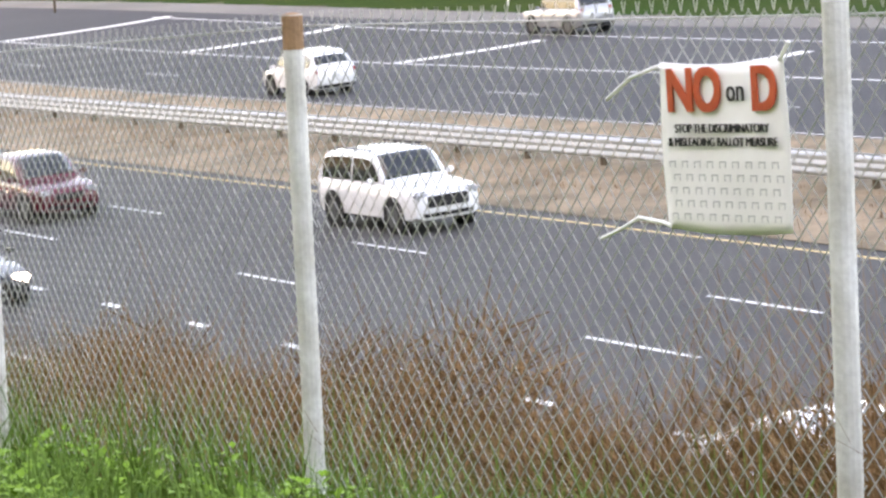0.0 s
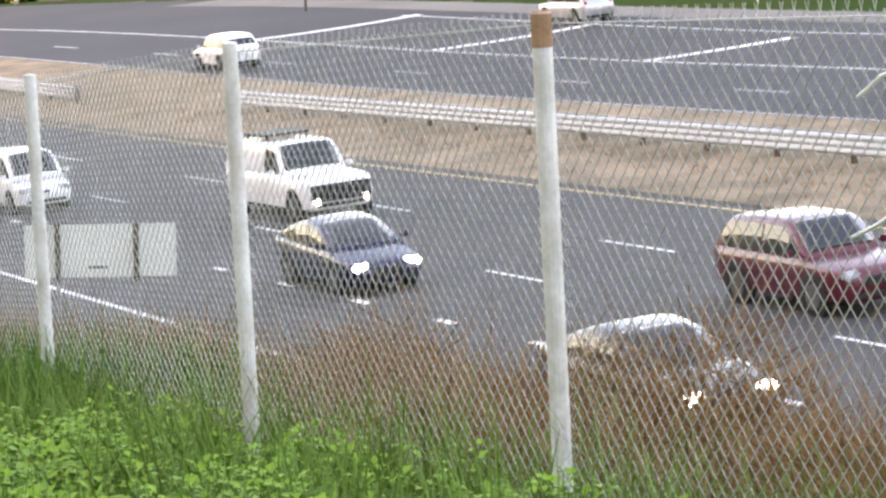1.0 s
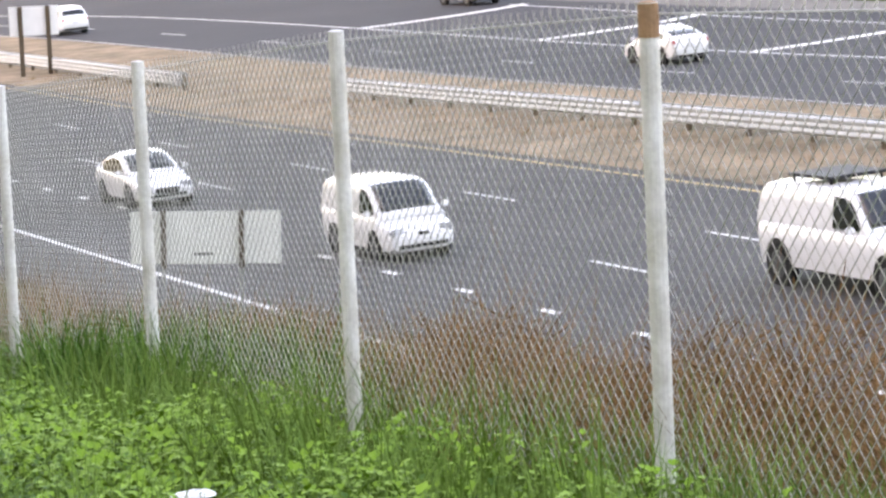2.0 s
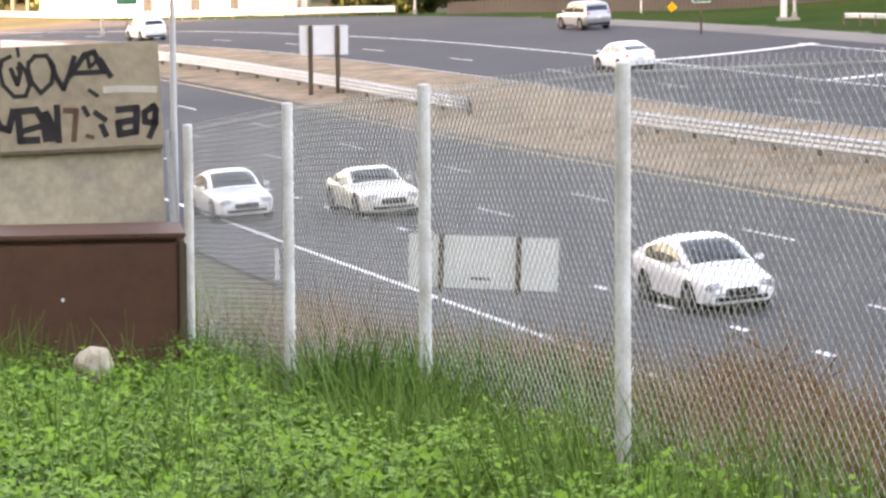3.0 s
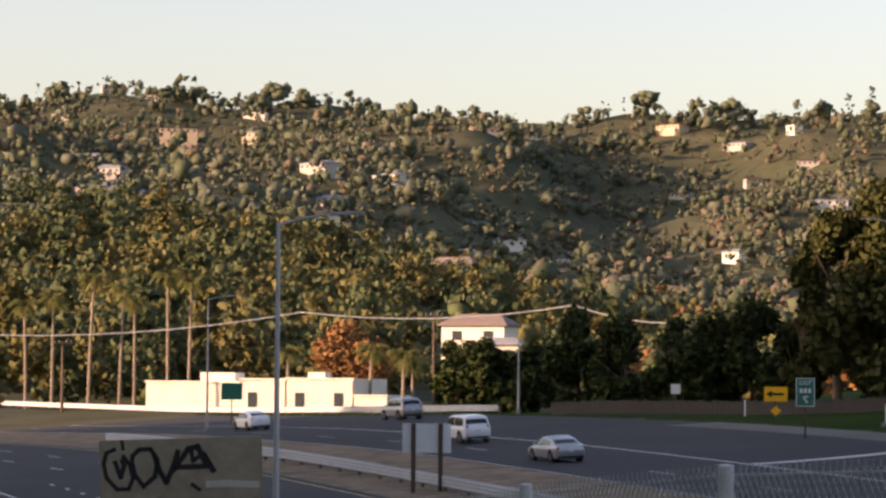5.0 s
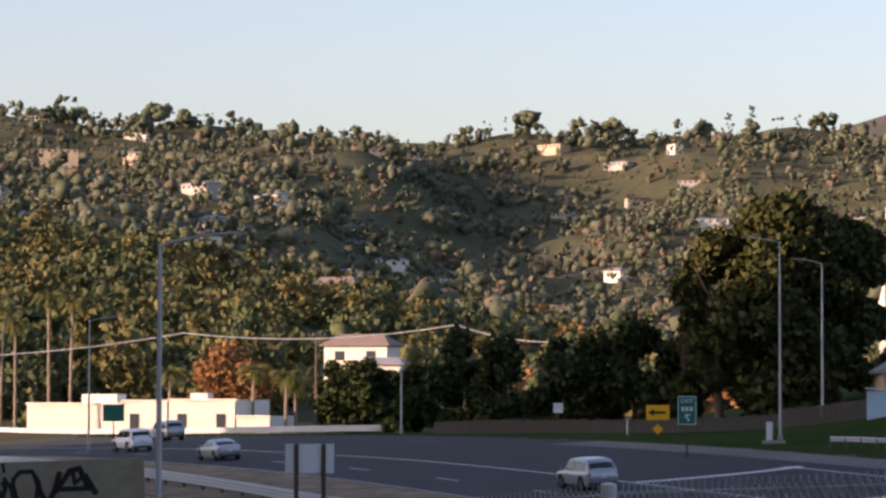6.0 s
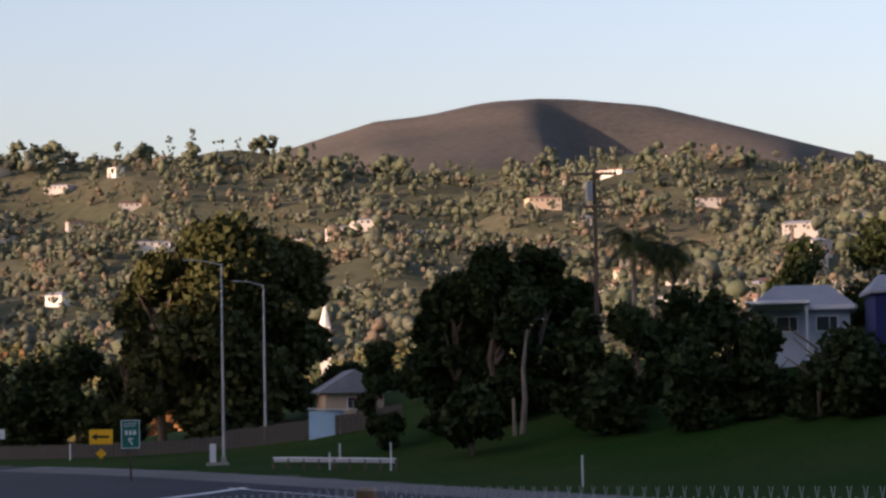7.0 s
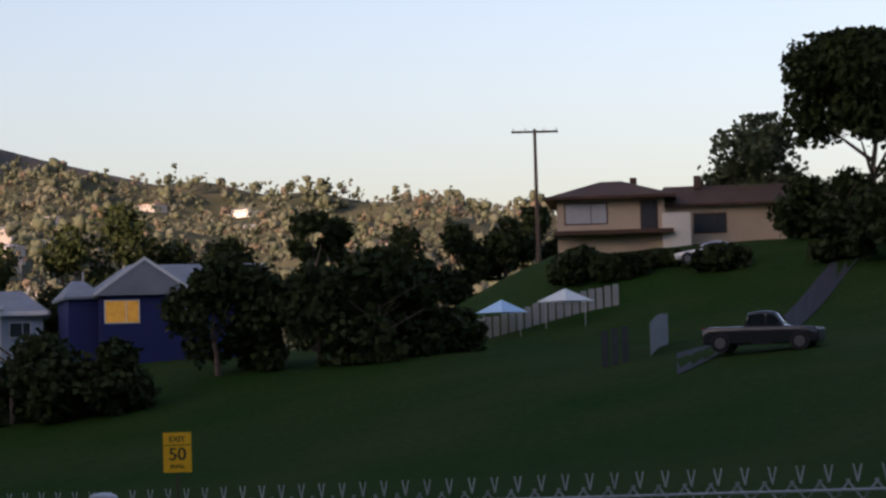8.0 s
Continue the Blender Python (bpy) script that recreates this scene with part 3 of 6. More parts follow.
    for sgn in (1, -1):
        for p, r in cuts:
            V, n = [], 8
            for i in range(n + 1):
                x = p + (r - p) * i / n
                z1 = max(zb + 0.075, roof_at(x) - 0.135)
                for zz in (zb + 0.06, (zb + 0.06 + z1) / 2, z1):
                    V.append((x, sgn * (half_width(zz, x) + 0.010), zz))
            F = [(3 * i + j, 3 * i + j + 1, 3 * i + j + 4, 3 * i + j + 3) for i in range(n) for j in (0, 1)]
            if sgn < 0:
                F = [f[::-1] for f in F]
            ob = part("side_window", mesh("side_window", V, F, GLASS), None, g)
            sol = ob.modifiers.new("thick", "SOLIDIFY")
            sol.thickness, sol.offset = 0.012, 0
    # wheels, with black discs for the shade inside the wheel wells
    for sx in (x0 - 0.92, x1 + 0.95):
        for sgn in (1, -1):
            bm = nb()
            cyl(bm, (sx, sgn * (hw - 0.12), wr + 0.02), (sx, sgn * (hw + 0.004), wr + 0.02), wr + 0.07, n=20)
            part("wheel_well_shade", bm, TRIM, g)
            wh = empty("wheel")
            wh.parent = g
            wh.location = (sx, sgn * (hw - 0.10), wr)
            bm = nb()
            cyl(bm, (0, -0.11, 0), (0, 0.11, 0), wr, n=22)
            part("tyre", bm, TYRE, wh)
            bm = nb()
            cyl(bm, (0, -0.118, 0), (0, 0.118, 0), wr * 0.66, n=16)
            for k in range(5):
                a = k * 2 * math.pi / 5
                for yy in (-0.122, 0.122):
                    box(bm, (wr * 0.12, 0.012, wr * 0.55), (math.sin(a) * wr * 0.32, yy, math.cos(a) * wr * 0.32), rot=Matrix.Rotation(a, 4, "Y"))
            part("rim", bm, RIM, wh)
    # front: lamps, grille, bumper opening, plate
    for sgn in (1, -1):
        bm = nb()
        if kind == "pickup" and lights:
            box(bm, (0.10, 0.27, 0.24), (x0 - 0.01, sgn * hw * 0.66, cl + 0.30), 0.08)
        else:
            box(bm, (0.20, 0.40, 0.17), (x0 - 0.10, sgn * hw * 0.66, zf - 0.10), 0.05, Matrix.Rotation(radians(-16 * sgn), 4, "Z"))
        part("headlight", bm, LAMP_ON if lights else LAMP_OFF, g, "lit headlight" if lights else "clear headlight")
        bm = nb()
        box(bm, (0.12, 0.30 if kind not in ("suv", "van", "pickup") else 0.16, 0.16 if kind not in ("suv", "van", "pickup") else 0.40), (x1 + 0.075, sgn * hw * 0.74, deck - 0.20), 0.03, Matrix.Rotation(radians(14 * sgn), 4, "Z"))
        part("tail_light", bm, TAIL, g, "red tail light")
        bm = nb()
        box(bm, (0.10, 0.20, 0.13), (xw - 0.25, sgn * (hw + 0.10), belt + 0.06), 0.035)
        part("mirror", bm, colour, g)
        bm = nb()
        box(bm, (1.05, 0.012, 0.06), (0.1, sgn * (hw + 0.003), cl + 0.05), 0.004)
        part("sill", bm, TRIM, g)
        for dx in (0.35, -0.65):
            bm = nb()
            box(bm, (0.17, 0.02, 0.025), (dx, sgn * (hw * 0.995), belt - 0.14), 0.006)
            part("door_handle", bm, colour, g)
    big = kind in ("suv", "pickup")
    bm = nb()
    gw, gh = (1.62, 0.44) if kind == "pickup" else (1.1, 0.26) if big else (0.8, 0.16)
    box(bm, (0.10, hw * gw, gh), (x0 - 0.01, 0, zf - (0.34 if kind == "pickup" else 0.26 if big else 0.22)), 0.02)
    if big or kind != "van":
        part("grille", bm, TRIM, g, "dark grille")
    else:
        bm.free()
        bm = nb()
        box(bm, (0.08, 0.26, 0.08), (x0 - 0.02, 0, zf - 0.16), 0.02)
        part("badge", bm, TRIM, g)
    bm = nb()
    box(bm, (0.08, hw * 1.35, 0.10), (x0 - 0.02, 0, cl + 0.16), 0.02)
    part("lower_intake", bm, TRIM, g, "dark bumper opening")
    bm = nb()
    box(bm, (0.04, 0.32, 0.15), (x1 - 0.01, 0, deck - 0.35), 0.006)
    part("plate", bm, PLATE, g)
    bm = nb()
    box(bm, (0.10, hw * 1.6, 0.14), (x1 + 0.05, 0, cl + 0.13), 0.03)
    part("rear_bumper", bm, TRIM, g)
    if rack:
        for sgn in (1, -1):
            bm = nb()
            cyl(bm, (rf - 0.3, sgn * tw * 0.85, H + 0.05), (rr + 0.3, sgn * tw * 0.85, H + 0.05), 0.02, n=8)
            for x in (rf - 0.35, rr + 0.35):
                cyl(bm, (x, sgn * tw * 0.85, H - 0.03), (x, sgn * tw * 0.85, H + 0.06), 0.02, n=8)
            part("roof_rail", bm, TRIM, g)
    if shell:
        bm = nb()
        box(bm, (1.6, 1.3, 0.06), (-1.2, 0, H + 0.14), 0.02)
        for x in (-0.5, -1.9):
            for y in (-0.55, 0.55):
                cyl(bm, (x, y, H - 0.03), (x, y, H + 0.13), 0.025, n=8)
        part("roof_rack", bm, TRIM, g, "rack on the roof")
    return g


def on_road(s, lat, away):
    """The pose of a car on the road at s, lat, driving away or towards the camera."""
    p, q = W(s, lat), W(s + 2.0, lat)
    d = (q - p).normalized() * (1 if away else -1)
    side = (W(s, lat + 1) - W(s, lat - 1)).normalized() * (-1 if away else 1)
    up = d.cross(side).normalized()
    if up.z < 0:
        side, up = -side, -up
    side = up.cross(d).normalized()
    return Matrix(((d.x, side.x, up.x, p.x), (d.y, side.y, up.y, p.y), (d.z, side.z, up.z, p.z), (0, 0, 0, 1)))


def drive(rows):
    """Rows t, s of a car, carried on at its first and last speed over the whole clip."""
    ts, ss = [r[0] for r in rows], [r[1] for r in rows]
    if len(rows) == 1:
        raise ValueError("two rows")
    v0 = (ss[1] - ss[0]) / (ts[1] - ts[0])
    v1 = (ss[-1] - ss[-2]) / (ts[-1] - ts[-2])
    out = []
    for k in range(17):
        t = k * 0.5
        out.append((t, ss[0] + v0 * (t - ts[0]) if t < ts[0] else ss[-1] + v1 * (t - ts[-1]) if t > ts[-1] else float(np.interp(t, ts, ss))))
    return out


TRAFFIC = [
    # thing, lane, away, rows of t, s
    (car("white_suv", "suv", C_WHITE, "white sport utility vehicle with dark glass, driving on the freeway", rack=True), 31.9, False, [(0, 59.4), (1, 30.6)]),
    (car("maroon_crossover", "crossover", C_MAROON, "maroon crossover car with dark windows, driving on the freeway"), 28.0, False, [(0, 72.2), (1, 45.7)]),
    (car("charcoal_sedan", "sedan", C_DARK, "charcoal sedan with lit headlights in the exit lane", lights=True), 20.9, False, [(0, 59.0), (1, 38.9)]),
    (car("white_pickup", "pickup", C_WHITE, "white pickup truck with camper shell and lit headlights", lights=True, shell=True), 28.0, False, [(0, 95.5), (1, 71.4)]),
    (car("blue_hatchback", "hatch", C_BLUE, "dark blue hatchback with lit headlights, driving on the freeway", lights=True), 23.6, False, [(0, 81.5), (1, 57.6)]),
    (car("white_van", "van", C_WHITE, "white compact cargo van with short bonnet, driving on the freeway"), 24.0, False, [(1, 83.4), (2.3, 56.1), (2.5, 51.8)]),
    (car("white_hatchback", "hatch", C_WHITE, "white hatchback car driving on the freeway"), 23.6, False, [(2.3, 73.5), (2.5, 68.7), (3.5, 49.5)]),
    (car("cream_coupe", "coupe", C_CREAM, "cream white coupe driving on the freeway"), 23.4, False, [(2.5, 99.8), (3.5, 71.6)]),
    (car("white_sedan", "sedan", C_WHITE, "white sedan with dark grille in the exit lane"), 19.6, False, [(3.0, 88.6), (3.5, 76.8)]),
    (car("white_suv", "crossover", C_WHITE, "white crossover seen from behind on the far carriageway"), 48.5, True, [(0, 96.9), (1, 130.8), (2.5, 191.1), (3.5, 234.5)]),
    (car("white_sedan", "hatch", C_WHITE, "white car seen from behind on the far carriageway"), 53.0, True, [(2.3, 115.2), (2.5, 121.6), (3.5, 160.7), (4.5, 204.2)]),
    (car("white_suv", "suv", C_WHITE, "tall white sport utility vehicle on the far carriageway"), 53.0, True, [(3.5, 120.2), (4.5, 159.5), (6.0, 226.2)]),
    (car("silver_sedan", "sedan", C_SILVER, "silver sedan seen from behind on the far carriageway"), 50.0, True, [(4.5, 138.2), (5.8, 190.0), (6.0, 198.4)]),
    (car("silver_suv", "suv", C_SILVER, "silver sport utility vehicle on the exit ramp"), 66.8, True, [(0, 108.0), (1, 130.0), (3.5, 191.0), (4.5, 217.0)]),
    (car("white_coupe", "sedan", C_WHITE, "white sedan passing behind the dry brush in the exit lane"), 20.9, False, [(0, 27.7), (1, 7.0)]),
    (car("charcoal_wagon", "crossover", C_SILVER, "grey wagon seen from behind on the far carriageway"), 53.0, True, [(6.0, 144.2), (6.5, 162.6)]),
]


# ---- roadside things ----
STEEL = mat("grey_steel", (0.42, 0.43, 0.43), 0.5, 0.5, var=0.15, scale=3, fine=30, bump=0)
DARKSTEEL = mat("brown_post", (0.10, 0.075, 0.05), 0.8, var=0.2, scale=3, fine=30)
SIGNBACK = mat("bare_aluminium", (0.74, 0.77, 0.72), 0.55, 0.0, var=0.1, scale=1.2, fine=20, bump=0.05)
S_GREEN = mat("sign_green", (0.01, 0.16, 0.11), 0.5, var=0.08, bump=0)
S_YELLOW = mat("sign_yellow", (0.95, 0.50, 0.01), 0.5, var=0.06, bump=0)
S_WHITE = mat("sign_white", (0.75, 0.76, 0.76), 0.5, var=0.06, bump=0)
S_BLACK = mat("sign_black", (0.02, 0.02, 0.02), 0.6, var=0.06, bump=0)
BOARD = mat("weathered_plywood", (0.40, 0.33, 0.23), 0.9, var=0.3, scale=1.8, fine=14, bump=0.3, col2=(0.28, 0.22, 0.15))
BOARD2 = mat("stained_plywood", (0.52, 0.44, 0.31), 0.9, var=0.3, scale=2.5, fine=16, bump=0.3, col2=(0.32, 0.28, 0.22))
SPRAY = mat("spray_paint", (0.035, 0.03, 0.03), 0.7, var=0.3, scale=10, fine=50, bump=0)
SPRAY3 = mat("thin_spray_paint", (0.15, 0.085, 0.055), 0.8, var=0.3, scale=10, fine=50, bump=0)
SPRAY2 = mat("spray_smear", (0.60, 0.55, 0.46), 0.8, var=0.2, scale=6, fine=50, bump=0)
BROWN = mat("brown_painted_metal", (0.115, 0.05, 0.028), 0.55, var=0.25, scale=1.3, fine=10, bump=0.1, col2=(0.075, 0.032, 0.02))


def frame_at(p, az, tilt=0.0):
    """A pose at p whose x runs to the camera's right and whose -y faces the camera at that bearing."""
    return Matrix.Translation(p) @ Matrix.Rotation(radians(az), 4, "Z") @ Matrix.Rotation(radians(tilt), 4, "Y")


def on_ground(az, d):
    p = aim(az, 0, d)
    return Vector((p.x, p.y, gz(p.x, p.y)))


def guide_sign_back():
    p = aim(-2.75, 0, 56)
    z0 = gz(p.x, p.y)
    g = tagged(empty("road_sign", frame_at(Vector((p.x, p.y, z0)), -2.75 - 6, 2.0)), "bare aluminium back of a wide guide sign on two posts", "sign")
    zc = -5.53 - z0
    for i, (x0, w) in enumerate(((-1.45, 0.62), (-0.80, 1.48), (0.70, 0.75))):
        bm = nb()
        box(bm, (w, 0.03, 1.02), (x0 + w / 2, 0, zc), 0.01)
        part("panel", bm, SIGNBACK, g)
    for x in (-0.81, 0.69):
        bm = nb()
        box(bm, (0.10, 0.09, 1.12), (x, -0.06, zc - 0.03), 0.01)
        part("bracket", bm, DARKSTEEL, g)
        bm = nb()
        box(bm, (0.055, 0.05, zc + 0.3), (x, -0.04, (zc - 0.5) / 2), 0.006)
        part("post", bm, STEEL, g)
    for k in range(5):
        bm = nb()
        box(bm, (0.05, 0.004, 0.06), (-0.20 + k * 0.075, -0.018, zc - 0.32))
        part("mark", bm, S_BLACK, g)


def median_sign():
    p = aim(0.27, 0, 146)
    z0 = gz(p.x, p.y)
    g = tagged(empty("road_sign", frame_at(Vector((p.x, p.y, z0)), 0.27 + 4)), "pale sign panel on two dark posts in the median", "sign")
    zt = math.tan(radians(-0.97)) * 146 - z0
    bm = nb()
    box(bm, (2.42, 0.04, 1.45), (0, 0, zt - 0.72), 0.01)
    part("panel", bm, S_WHITE, g)
    for x in (-0.68, 0.68):
        bm = nb()
        box(bm, (0.22, 0.16, zt + 0.3), (x, -0.11, (zt - 0.3) / 2), 0.01)
        part("post", bm, DARKSTEEL, g)


guide_sign_back()
median_sign()


def exit_sign():
    d = 176
    p = on_ground(-7.12, d)
    zb = math.tan(radians(-1.30)) * d
    p.z = min(p.z, zb)
    g = tagged(empty("exit_sign", frame_at(p, -7.12)), "green freeway exit sign with white border on a post", "sign")
    zt = math.tan(radians(-0.01)) * d - p.z
    bm = nb()
    box(bm, (1.18, 0.04, 1.75), (0, 0, zt - 0.875), 0.01)
    face = part("panel", bm, S_GREEN, g)
    bm = nb()
    for (w, h, x, z) in ((1.10, 0.04, 0, zt - 0.05), (1.10, 0.04, 0, zt - 1.70), (0.04, 1.65, -0.53, zt - 0.875), (0.04, 1.65, 0.53, zt - 0.875)):
        box(bm, (w, 0.006, h), (x, -0.025, z))
    part("border", bm, S_WHITE, face)
    t = part("lettering", text_mesh("EXIT", 0.36), S_WHITE, face)
    t.matrix_basis = pose(0, -0.024, zt - 0.32, 90)
    for k, x in enumerate((-0.25, 0, 0.25)):
        bm = nb()
        box(bm, (0.17, 0.006, 0.26), (x, -0.025, zt - 0.78))
        part("bar", bm, S_WHITE, face)
    bm = nb()
    a = Matrix.Rotation(radians(-35), 4, "Y")
    box(bm, (0.09, 0.006, 0.42), (0.0, -0.025, zt - 1.32), rot=a)
    box(bm, (0.26, 0.006, 0.08), (0.04, -0.025, zt - 1.14))
    part("arrow", bm, S_WHITE, face)
    bm = nb()
    box(bm, (0.14, 0.12, zt), (0, 0.09, zt / 2 - 0.1), 0.01)
    part("post", bm, DARKSTEEL, g)


def arrow_sign():
    d = 204
    p = on_ground(-6.55, d)
    g = tagged(empty("arrow_sign", frame_at(p, -6.55)), "yellow warning sign with black arrow above a small diamond", "sign")
    z1, z0, zd = (math.tan(radians(e)) * d - p.z for e in (-0.19, -0.48, -0.66))
    bm = nb()
    box(bm, (1.62, 0.03, z1 - z0), (0, 0, (z1 + z0) / 2), 0.01)
    face = part("panel", bm, S_YELLOW, g)
    bm = nb()
    box(bm, (0.9, 0.006, 0.16), (0.12, -0.02, (z1 + z0) / 2))
    v = [bm.verts.new(q) for q in ((-0.68, -0.022, (z1 + z0) / 2), (-0.28, -0.022, (z1 + z0) / 2 + 0.24), (-0.28, -0.022, (z1 + z0) / 2 - 0.24))]
    bm.faces.new(v)
    part("arrow", bm, S_BLACK, face)
    bm = nb()
    box(bm, (0.52, 0.03, 0.52), (0.0, 0, zd), 0.01, Matrix.Rotation(radians(45), 4, "Y"))
    part("diamond", bm, S_YELLOW, g, "small yellow diamond marker")
    bm = nb()
    box(bm, (0.1, 0.08, z1 + 0.1), (0, 0.06, z1 / 2 - 0.1), 0.01)
    part("post", bm, DARKSTEEL, g)


def plain_sign(az, d, el, w, h, material, label):
    p = on_ground(az, d)
    g = tagged(empty("road_sign", frame_at(p, az)), label, "sign")
    z = math.tan(radians(el)) * d - p.z
    bm = nb()
    box(bm, (w, 0.03, h), (0, 0, z), 0.01)
    part("panel", bm, material, g)
    bm = nb()
    box(bm, (0.1, 0.08, max(0.5, z + h / 2)), (0, 0.06, max(0.5, z + h / 2) / 2 - 0.1), 0.01)
    part("post", bm, DARKSTEEL, g)


def speed_sign():
    d = 122
    p = on_ground(-23.77, d)
    g = tagged(empty("speed_sign", frame_at(p, -23.77)), "yellow exit speed advisory sign on a post", "sign")
    zt = math.tan(radians(-0.46)) * d - p.z
    bm = nb()
    box(bm, (1.17, 0.04, 1.66), (0, 0, zt - 0.83), 0.01)
    face = part("panel", bm, S_YELLOW, g)
    bm = nb()
    box(bm, (1.10, 0.006, 0.03), (0, -0.024, zt - 0.52))
    part("divider", bm, S_BLACK, face)
    for body, size, z in (("EXIT", 0.32, zt - 0.28), ("50", 0.74, zt - 0.92), ("M.P.H.", 0.22, zt - 1.42)):
        for dx in (-0.012, 0.012):
            t = part("lettering", text_mesh(body, size), S_BLACK, face)
            t.matrix_basis = pose(dx, -0.024 - dx * 0.05, z, 90)
    bm = nb()
    box(bm, (0.1, 0.08, zt), (0, 0.07, zt / 2 - 0.1), 0.01)
    part("post", bm, DARKSTEEL, g)


exit_sign()
arrow_sign()
speed_sign()
plain_sign(-4.6, 226, -0.25, 0.75, 0.75, S_WHITE, "small white route sign on a post beside the ramp")
plain_sign(4.1, 262, -0.36, 1.9, 1.5, S_GREEN, "green guide sign panel beside the far carriageway")


# ---- lamps, poles and wires ----
GREYPOLE = mat("concrete_pole", (0.50, 0.50, 0.49), 0.6, 0.15, var=0.12, scale=1.0, fine=20, bump=0)
WOODPOLE = mat("pole_wood", (0.13, 0.095, 0.07), 0.9, var=0.25, scale=2, fine=20)


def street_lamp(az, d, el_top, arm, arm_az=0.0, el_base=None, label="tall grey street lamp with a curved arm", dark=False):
    p = on_ground(az, d)
    if el_base is not None:
        p.z = min(p.z, math.tan(radians(el_base)) * d)
    g = tagged(empty("street_lamp", frame_at(p, az + arm_az)), label, "street lamp")
    h = math.tan(radians(el_top)) * d - p.z
    m = STEEL if dark else GREYPOLE
    bm = nb()
    cyl(bm, (0, 0, -0.2), (0, 0, h), 0.105, 0.055, 12)
    part("pole", bm, m, g)
    bm = nb()
    box(bm, (0.36, 0.36, 0.6), (0, 0, 0.1), 0.03)
    part("base", bm, CONCRETE, g)
    if arm:
        bm = nb()
        prev = (0, 0, h - 0.05)
        for k in range(1, 6):
            q = (arm * k / 5, 0, h + (0.35 if arm * 1 else 0) * math.sin(k / 5 * 1.5) - 0.05)
            cyl(bm, prev, q, 0.035, n=8)
            prev = q
        part("arm", bm, m, g)
        bm = nb()
        box(bm, (0.62, 0.24, 0.10), (arm + 0.25 * (1 if arm > 0 else -1), 0, prev[2]), 0.05)
        part("lamp_head", bm, m, g)


street_lamp(3.22, 81, 2.95, 1.9, label="pale street lamp on the near shoulder, lit by low sun")
street_lamp(8.75, 150, 0.25, 0, label="thin pale pole on the near shoulder")
street_lamp(4.58, 236, 1.45, 2.6, label="dark street lamp beside the far carriageway", dark=True)
street_lamp(-1.52, 242, 0.69, 0, label="slim grey pole beside the exit ramp")
street_lamp(-8.93, 193, 3.0, -2.0, label="tall grey street lamp in front of the big tree")
street_lamp(-9.75, 214, 2.58, -1.8, arm_az=12, label="second grey street lamp behind the first")


def utility_pole(az, d, el_top, arms, label, tank=False, w=2.9):
    p = on_ground(az, d)
    g = tagged(empty("utility_pole", frame_at(p, az + 5)), label, "utility pole")
    h = math.tan(radians(el_top)) * d - p.z
    bm = nb()
    cyl(bm, (0, 0, -0.3), (0, 0, h), 0.19, 0.12, 10)
    part("pole", bm, WOODPOLE, g)
    for k in range(arms):
        z = h - 0.25 - k * 2.15
        ww = w * (1 - 0.33 * k)
        bm = nb()
        box(bm, (ww, 0.14, 0.17), (0, -0.14, z), 0.01)
        arm = part("crossarm", bm, WOODPOLE, g)
        for x in (-0.46, -0.2, 0.2, 0.46):
            bm = nb()
            cyl(bm, (x * ww, -0.14, z + 0.08), (x * ww, -0.14, z + 0.30), 0.05, 0.035, 8)
            part("insulator", bm, STEEL, arm)
    if tank:
        bm = nb()
        cyl(bm, (-0.38, -0.1, h - 2.0), (-0.38, -0.1, h - 0.75), 0.24, n=14)
        part("transformer", bm, STEEL, g, "grey cylindrical transformer")
    return p + Vector((0, 0, h))


utility_pole(-16.3, 190, 4.72, 2, "dark wooden utility pole with two crossarms and a transformer", True)
utility_pole(-30.95, 230, 5.30, 1, "wooden utility pole with one crossarm beside the house", w=3.7)
utility_pole(-20.15, 260, 3.55, 0, "short dark wooden pole among the trees")
utility_pole(0.15, 330, 1.20, 1, "wooden utility pole below the sunlit houses", w=2.0)
utility_pole(7.4, 320, 0.6, 1, "wooden utility pole among the palms", w=2.0)


def cable(points, r, label):
    for a, b in zip(points, points[1:]):
        rings = []
        for k in range(9):
            q = a.lerp(b, k / 8) - Vector((0, 0, 4 * 1.0 * (k / 8) * (1 - k / 8)))
            rings.append([q + Vector((0, r * math.cos(j * 1.2566), r * math.sin(j * 1.2566))) for j in range(5)])
        tagged(part("power_cable", loft(nb(), rings), WIRE), label, "cable")


cable([aim(9.5, 0.72, 300), aim(2.75, 1.20, 300), aim(-2.6, 1.38, 300), aim(-5.4, 1.12, 300)], 0.07, "overhead power cable catching the sun")


def delineator(az, d, el0, el1):
    p = on_ground(az, d)
    g = tagged(empty("delineator_post", frame_at(p, az)), "slim white plastic marker post at the road edge", "marker post")
    h = max(0.7, math.tan(radians(el1)) * d - p.z)
    bm = nb()
    box(bm, (0.11, 0.02, h + 0.2), (0, 0, h / 2 - 0.1), 0.004)
    part("blade", bm, S_WHITE, g)
    bm = nb()
    box(bm, (0.08, 0.006, 0.14), (0, -0.013, h - 0.15))
    part("reflector", bm, SIGNBACK, g)


for az, d, e0, e1 in ((1.24, 73, -5.92, -5.33), (-11.0, 178, -1.1, -0.72), (-11.2, 188, -0.8, -0.55), (-15.95, 152, -1.4, -0.86), (-5.95, 214, -0.9, -0.45), (-12.2, 174, -0.9, -0.55)):
    delineator(az, d, e0, e1)


